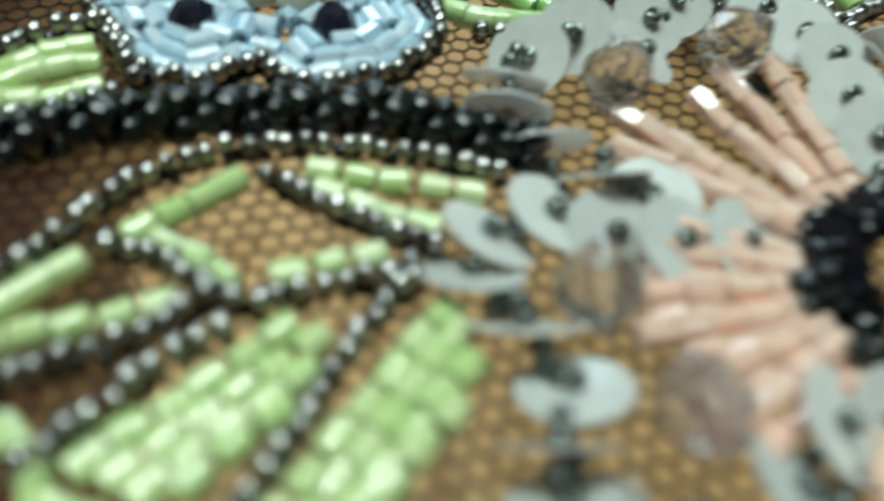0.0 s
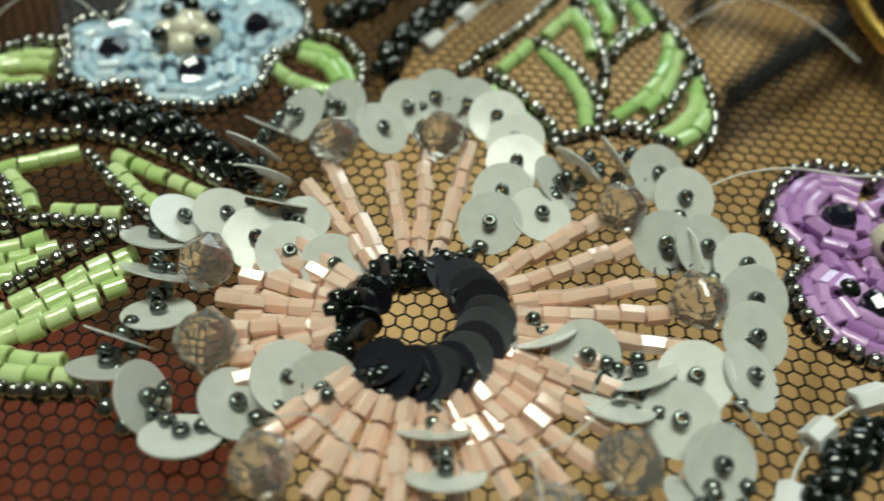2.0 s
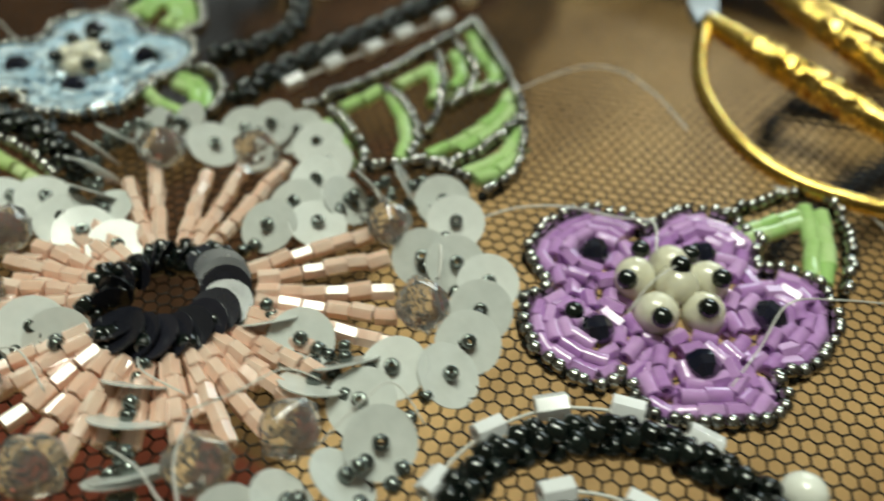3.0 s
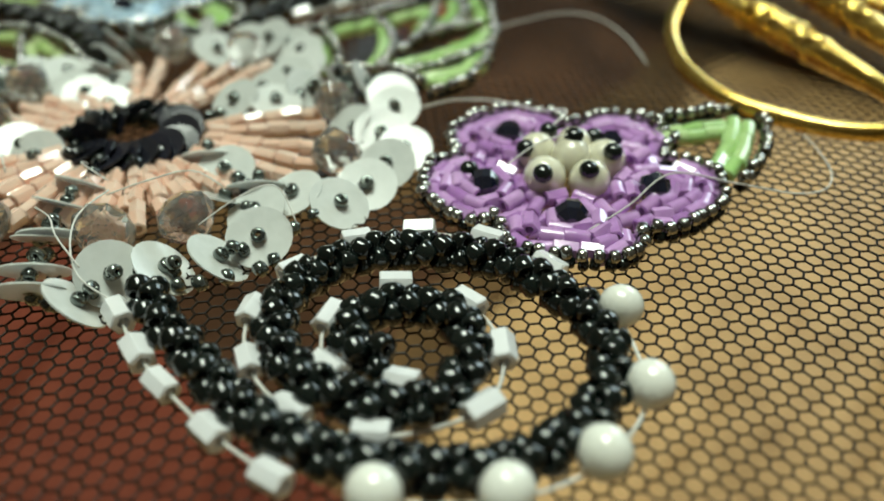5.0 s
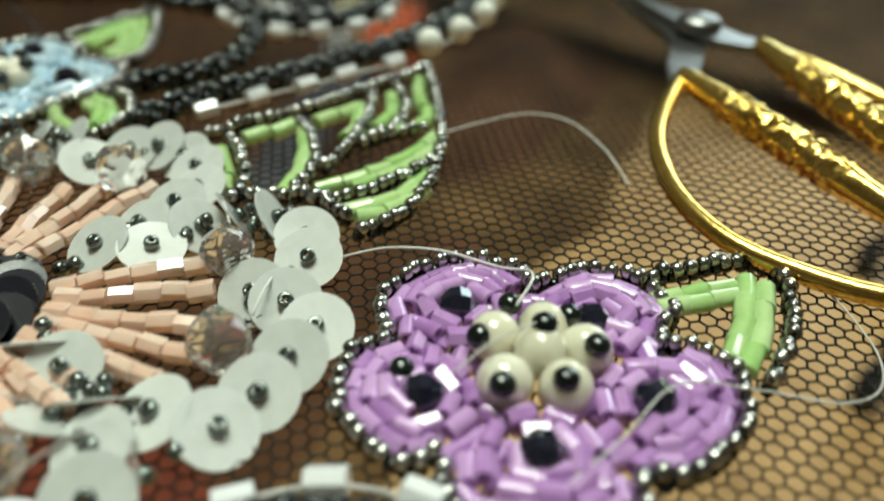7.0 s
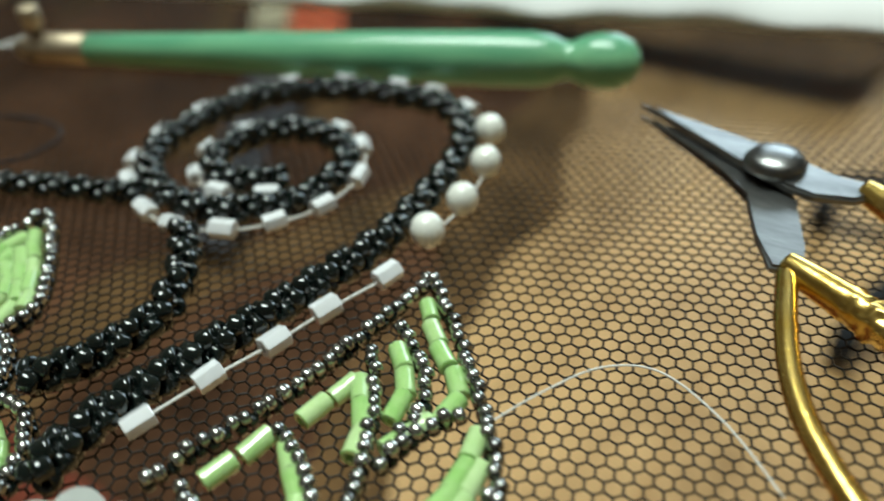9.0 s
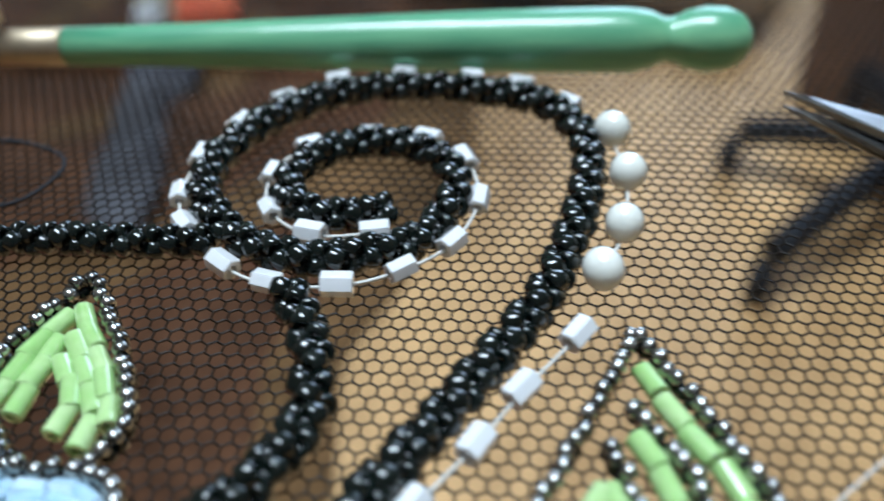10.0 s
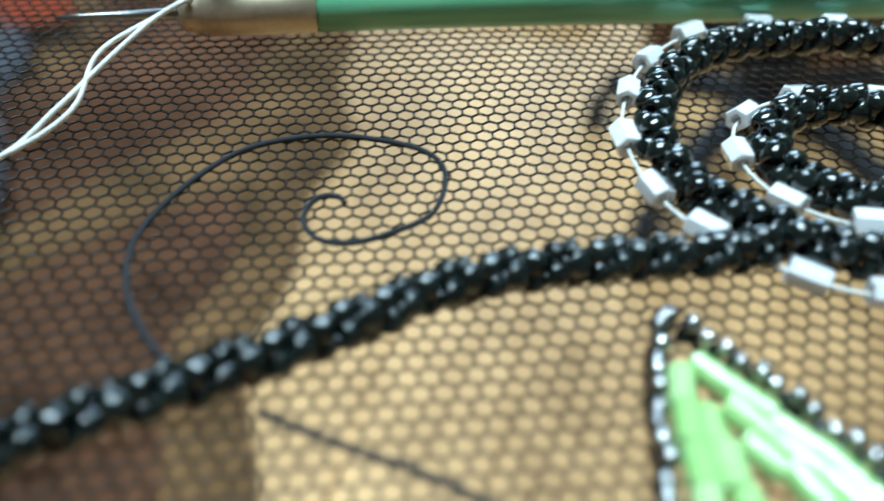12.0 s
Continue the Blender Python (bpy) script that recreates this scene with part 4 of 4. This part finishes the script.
lone_cord("loose_thread", [(2.45, 0.5, 0.1), (2.75, 0.78, 0.2), (3.15, 1.02, 0.24), (3.65, 1.14, 0.26), (4.0, 1.1, 0.4), (4.2, 0.6, 0.5)], 0.011, M_THREAD, "fine white thread lying over the purple flower", "thread", 0.06)
lone_cord("loose_thread", [(4.74, 2.64, 0.15), (5.49, 2.91, 0.1), (6.11, 2.54, 0.05), (6.34, 2.11, 0.04), (6.20, 1.71, 0.08), (5.74, 1.33, 0.18), (5.35, 0.85, 0.34), (5.28, 0.3, 0.25), (5.2, -0.2, 0.2)], 0.008, M_THREAD,
          "fine white thread looping past the green leaf", "thread", 0.06)
lone_cord("loose_thread", [(2.0, -2.75, 0.45), (2.3, -3.2, 0.5), (2.75, -3.45, 0.35), (3.1, -3.3, 0.12)], 0.008, M_THREAD, "fine white thread on grey-white sequins", "thread", 0.06)
lone_cord("loose_thread", [(-3.75, -0.1, 0.25), (-4.2, 0.02, 0.34), (-4.7, 0.1, 0.34), (-4.95, -0.15, 0.28), (-5.05, -0.5, 0.18), (-5.08, -0.95, 0.03)], 0.009, M_THREAD, "fine white thread beside the blue flower", "thread", 0.06)

lone_cord("loose_thread", [(1.21, 0.27, 0.25), (1.42, 0.16, 0.3), (1.64, 0.04, 0.25)], 0.011, M_THREAD, "short white thread end among the sequins", "thread", 0.06)
lone_cord("loose_thread", [(1.45, 0.52, 0.22), (1.66, 0.38, 0.28), (1.84, 0.22, 0.25)], 0.011, M_THREAD, "short white thread end among the sequins", "thread", 0.06)
lone_cord("loose_thread", [(2.40, -0.10, 0.25), (2.56, -0.32, 0.32), (2.69, -0.56, 0.25)], 0.011, M_THREAD, "short white thread end among the sequins", "thread", 0.06)

for ctrl in ([(1.7, -3.3, 0.4), (2.1, -3.32, 0.5), (2.4, -3.4, 0.5), (2.8, -3.42, 0.4)], [(1.9, -2.8, 0.35), (2.2, -2.5, 0.5), (2.35, -2.15, 0.5), (2.6, -2.0, 0.35)],
             [(2.9, -2.5, 0.35), (3.0, -2.1, 0.5), (3.1, -1.8, 0.5), (3.45, -1.88, 0.3)], [(1.2, -2.6, 0.3), (1.5, -2.75, 0.5), (1.9, -2.7, 0.45)], [(0.2, -3.3, 0.35), (0.6, -3.15, 0.55), (1.0, -3.25, 0.4)]):
    lone_cord("loose_thread", ctrl, 0.007, M_THREAD, "short clear nylon thread end among the sequins", "thread", 0.06)
lone_cord("loose_thread", [(4.25, -0.15, 0.42), (4.3, 0.25, 0.5), (4.42, 0.6, 0.5)], 0.008, M_THREAD, "fine white thread over the cream beads", "thread", 0.06)

# the tambour hook: a green turned handle with a brass ferrule, lying on the net
A, B = Vector((-7.2, 5.75, 0.27)), Vector((0.4, 8.72, 0.37))
axis = (B - A).normalized()
L = (B - A).length
turn = axis.to_track_quat("X", "Z").to_matrix().to_4x4()
POSE = Matrix.Translation(A * CM) @ turn
hook = thing("tambour_hook", A[0], A[1], "green lacquered wooden tambour hook with brass ferrule on the net", "craft tool")


def turned(name, profile, material, seg=28, label=""):
    return put(name, revolve(profile, seg, material, name), hook, POSE, label)


turned("handle", [(0, 0.19), (0.02, 0.235), (0.8, 0.245), (2.2, 0.28), (3.8, 0.325), (5.2, 0.36), (6.2, 0.375), (6.75, 0.37), (7.0, 0.33), (7.12, 0.27), (7.2, 0.25), (7.3, 0.27), (7.42, 0.33), (7.62, 0.37), (7.84, 0.36), (8.02, 0.28), (8.12, 0.15), (8.15, 0.04)], M_TOOL, 28, "glossy pearly green wooden handle")
turned("ferrule", [(-1.22, 0.12), (-1.2, 0.17), (-1.1, 0.19), (-1.0, 0.2), (-0.98, 0.225), (-0.02, 0.235), (0.0, 0.2)], M_BRASS, 24, "brushed brass ferrule")
turned("needle", [(-2.3, 0.012), (-2.1, 0.03), (-1.2, 0.045)], M_STEEL, 10, "thin steel hook needle")
screw_pose = POSE @ Matrix.Translation((-0.85 * CM, 0, 0.2 * CM)) @ Matrix.Rotation(radians(-90), 4, "Y")
put("thumb_screw", revolve([(0, 0.07), (0.12, 0.07), (0.14, 0.15), (0.42, 0.16), (0.46, 0.12)], 16, M_BRASS, "thumb_screw"), hook, screw_pose, "small brass thumb screw")
for dy in (0.0, 0.12):
    lone_cord("hook_thread", [(-8.15, 5.25 + dy, 0.45), (-8.3, 4.9, 0.42), (-8.4 - dy, 4.3, 0.35), (-8.55 + dy, 3.7, 0.2), (-8.75, 3.2, 0.05), (-9.2, 2.7, 0.03)], 0.022, M_THREAD, "white thread hanging from the hook", "thread", 0.06)

# gold-handled embroidery scissors
sc = thing("scissors", 2.5, 6.8, "steel embroidery scissors with ornate gold handles lying on net", "scissors")


def blade(name, pts, z0, z1):
    """A flat tapered blade from plan points round its edge."""
    bm = bmesh.new()
    lo = [bm.verts.new((x * CM, y * CM, z0 * CM)) for x, y in pts]
    hi = [bm.verts.new((x * CM, y * CM, z1 * CM)) for x, y in pts]
    bm.faces.new(lo[::-1])
    bm.faces.new(hi)
    for i in range(len(pts)):
        j = (i + 1) % len(pts)
        bm.faces.new((lo[i], lo[j], hi[j], hi[i]))
    bmesh.ops.bevel(bm, geom=[e for e in bm.edges if abs(e.verts[0].co.z - e.verts[1].co.z) < 1e-6], offset=0.0003, segments=2, affect="EDGES")
    return part(name, bm, M_STEEL, sc, "dull grey steel blade", False)


blade("blade", [(0.86, 7.52), (2.2, 6.78), (2.75, 6.5), (3.0, 6.45), (3.35, 6.55), (3.5, 6.72), (3.4, 6.92), (3.1, 6.86), (2.7, 7.08), (2.4, 7.16)], 0.36, 0.46)
blade("blade", [(0.9, 7.46), (2.1, 7.1), (2.6, 6.95), (2.85, 6.5), (3.12, 5.75), (3.2, 5.4), (2.92, 5.35), (2.7, 5.75), (2.45, 6.4), (2.1, 6.72)], 0.24, 0.34)
put("screw", revolve([(0, 0.3), (0.06, 0.3), (0.13, 0.24), (0.16, 0.1), (0.165, 0.02)], 22, M_STEEL, "screw"), sc, at(2.55, 6.82, 0.45, 0, -math.pi / 2), "domed steel screw")


def arm(a, b):
    """A cast handle arm with a twisted leaf relief."""
    bm = bmesh.new()
    va, vb = Vector(a) * CM, Vector(b) * CM
    d = (vb - va).normalized()
    side = d.cross(Vector((0, 0, 1))).normalized()
    up = side.cross(d)
    rings = []
    n, sides = 150, 22
    for i in range(n + 1):
        u = i / n
        base = (0.11 + 0.07 * math.sin(math.pi * min(1, u * 1.15)) ** 0.7) if 0 < i < n else 0.05
        ring = []
        for k in range(sides):
            g = 2 * math.pi * k / sides
            rr = base * (1 + (0.14 * abs(math.sin(u * 40 + 2 * math.sin(2 * g))) - 0.07 + 0.34 * noise.noise((u * 48, 3.0 * math.cos(g), 3.0 * math.sin(g)))) * min(1, max(0, (u - 0.14) * 12), max(0, (0.72 - u) * 12)) + 0.05 * math.cos(5 * g) * (u >= 0.62))
            ring.append(bm.verts.new(va.lerp(vb, u) + (side * math.cos(g) + up * math.sin(g)) * rr * CM))
        rings.append(ring)
    for p, q in zip(rings, rings[1:]):
        for k in range(sides):
            bm.faces.new((p[k], p[(k + 1) % sides], q[(k + 1) % sides], q[k]))
    bm.faces.new(rings[0])
    bm.faces.new(rings[-1])
    bmesh.ops.recalc_face_normals(bm, faces=bm.faces[:])
    return part("handle", bm, M_GOLD, sc, "ornate polished gold handle")


arm((3.02, 5.45, 0.34), (6.4, 3.75, 0.3))
arm((3.38, 6.82, 0.42), (6.5, 4.5, 0.35))
string_mesh("finger_loop", cord([(3.06, 5.40, 0.32), (3.22, 4.75, 0.28), (3.42, 4.2, 0.22), (3.72, 3.72, 0.18), (4.22, 3.2, 0.16), (4.85, 2.88, 0.15), (5.5, 2.86, 0.15), (6.1, 3.0, 0.16), (6.5, 3.3, 0.2), (6.4, 3.75, 0.28)], 0.08), 0.095, M_GOLD, sc, "round gold finger loop", 12)
string_mesh("finger_loop", cord([(3.6, 6.75, 0.4), (4.1, 6.9, 0.3), (4.7, 6.86, 0.2), (5.4, 6.6, 0.16), (6.1, 6.1, 0.15), (6.6, 5.4, 0.16), (6.7, 4.8, 0.22), (6.5, 4.5, 0.32)], 0.08), 0.095, M_GOLD, sc, "round gold finger loop", 12)
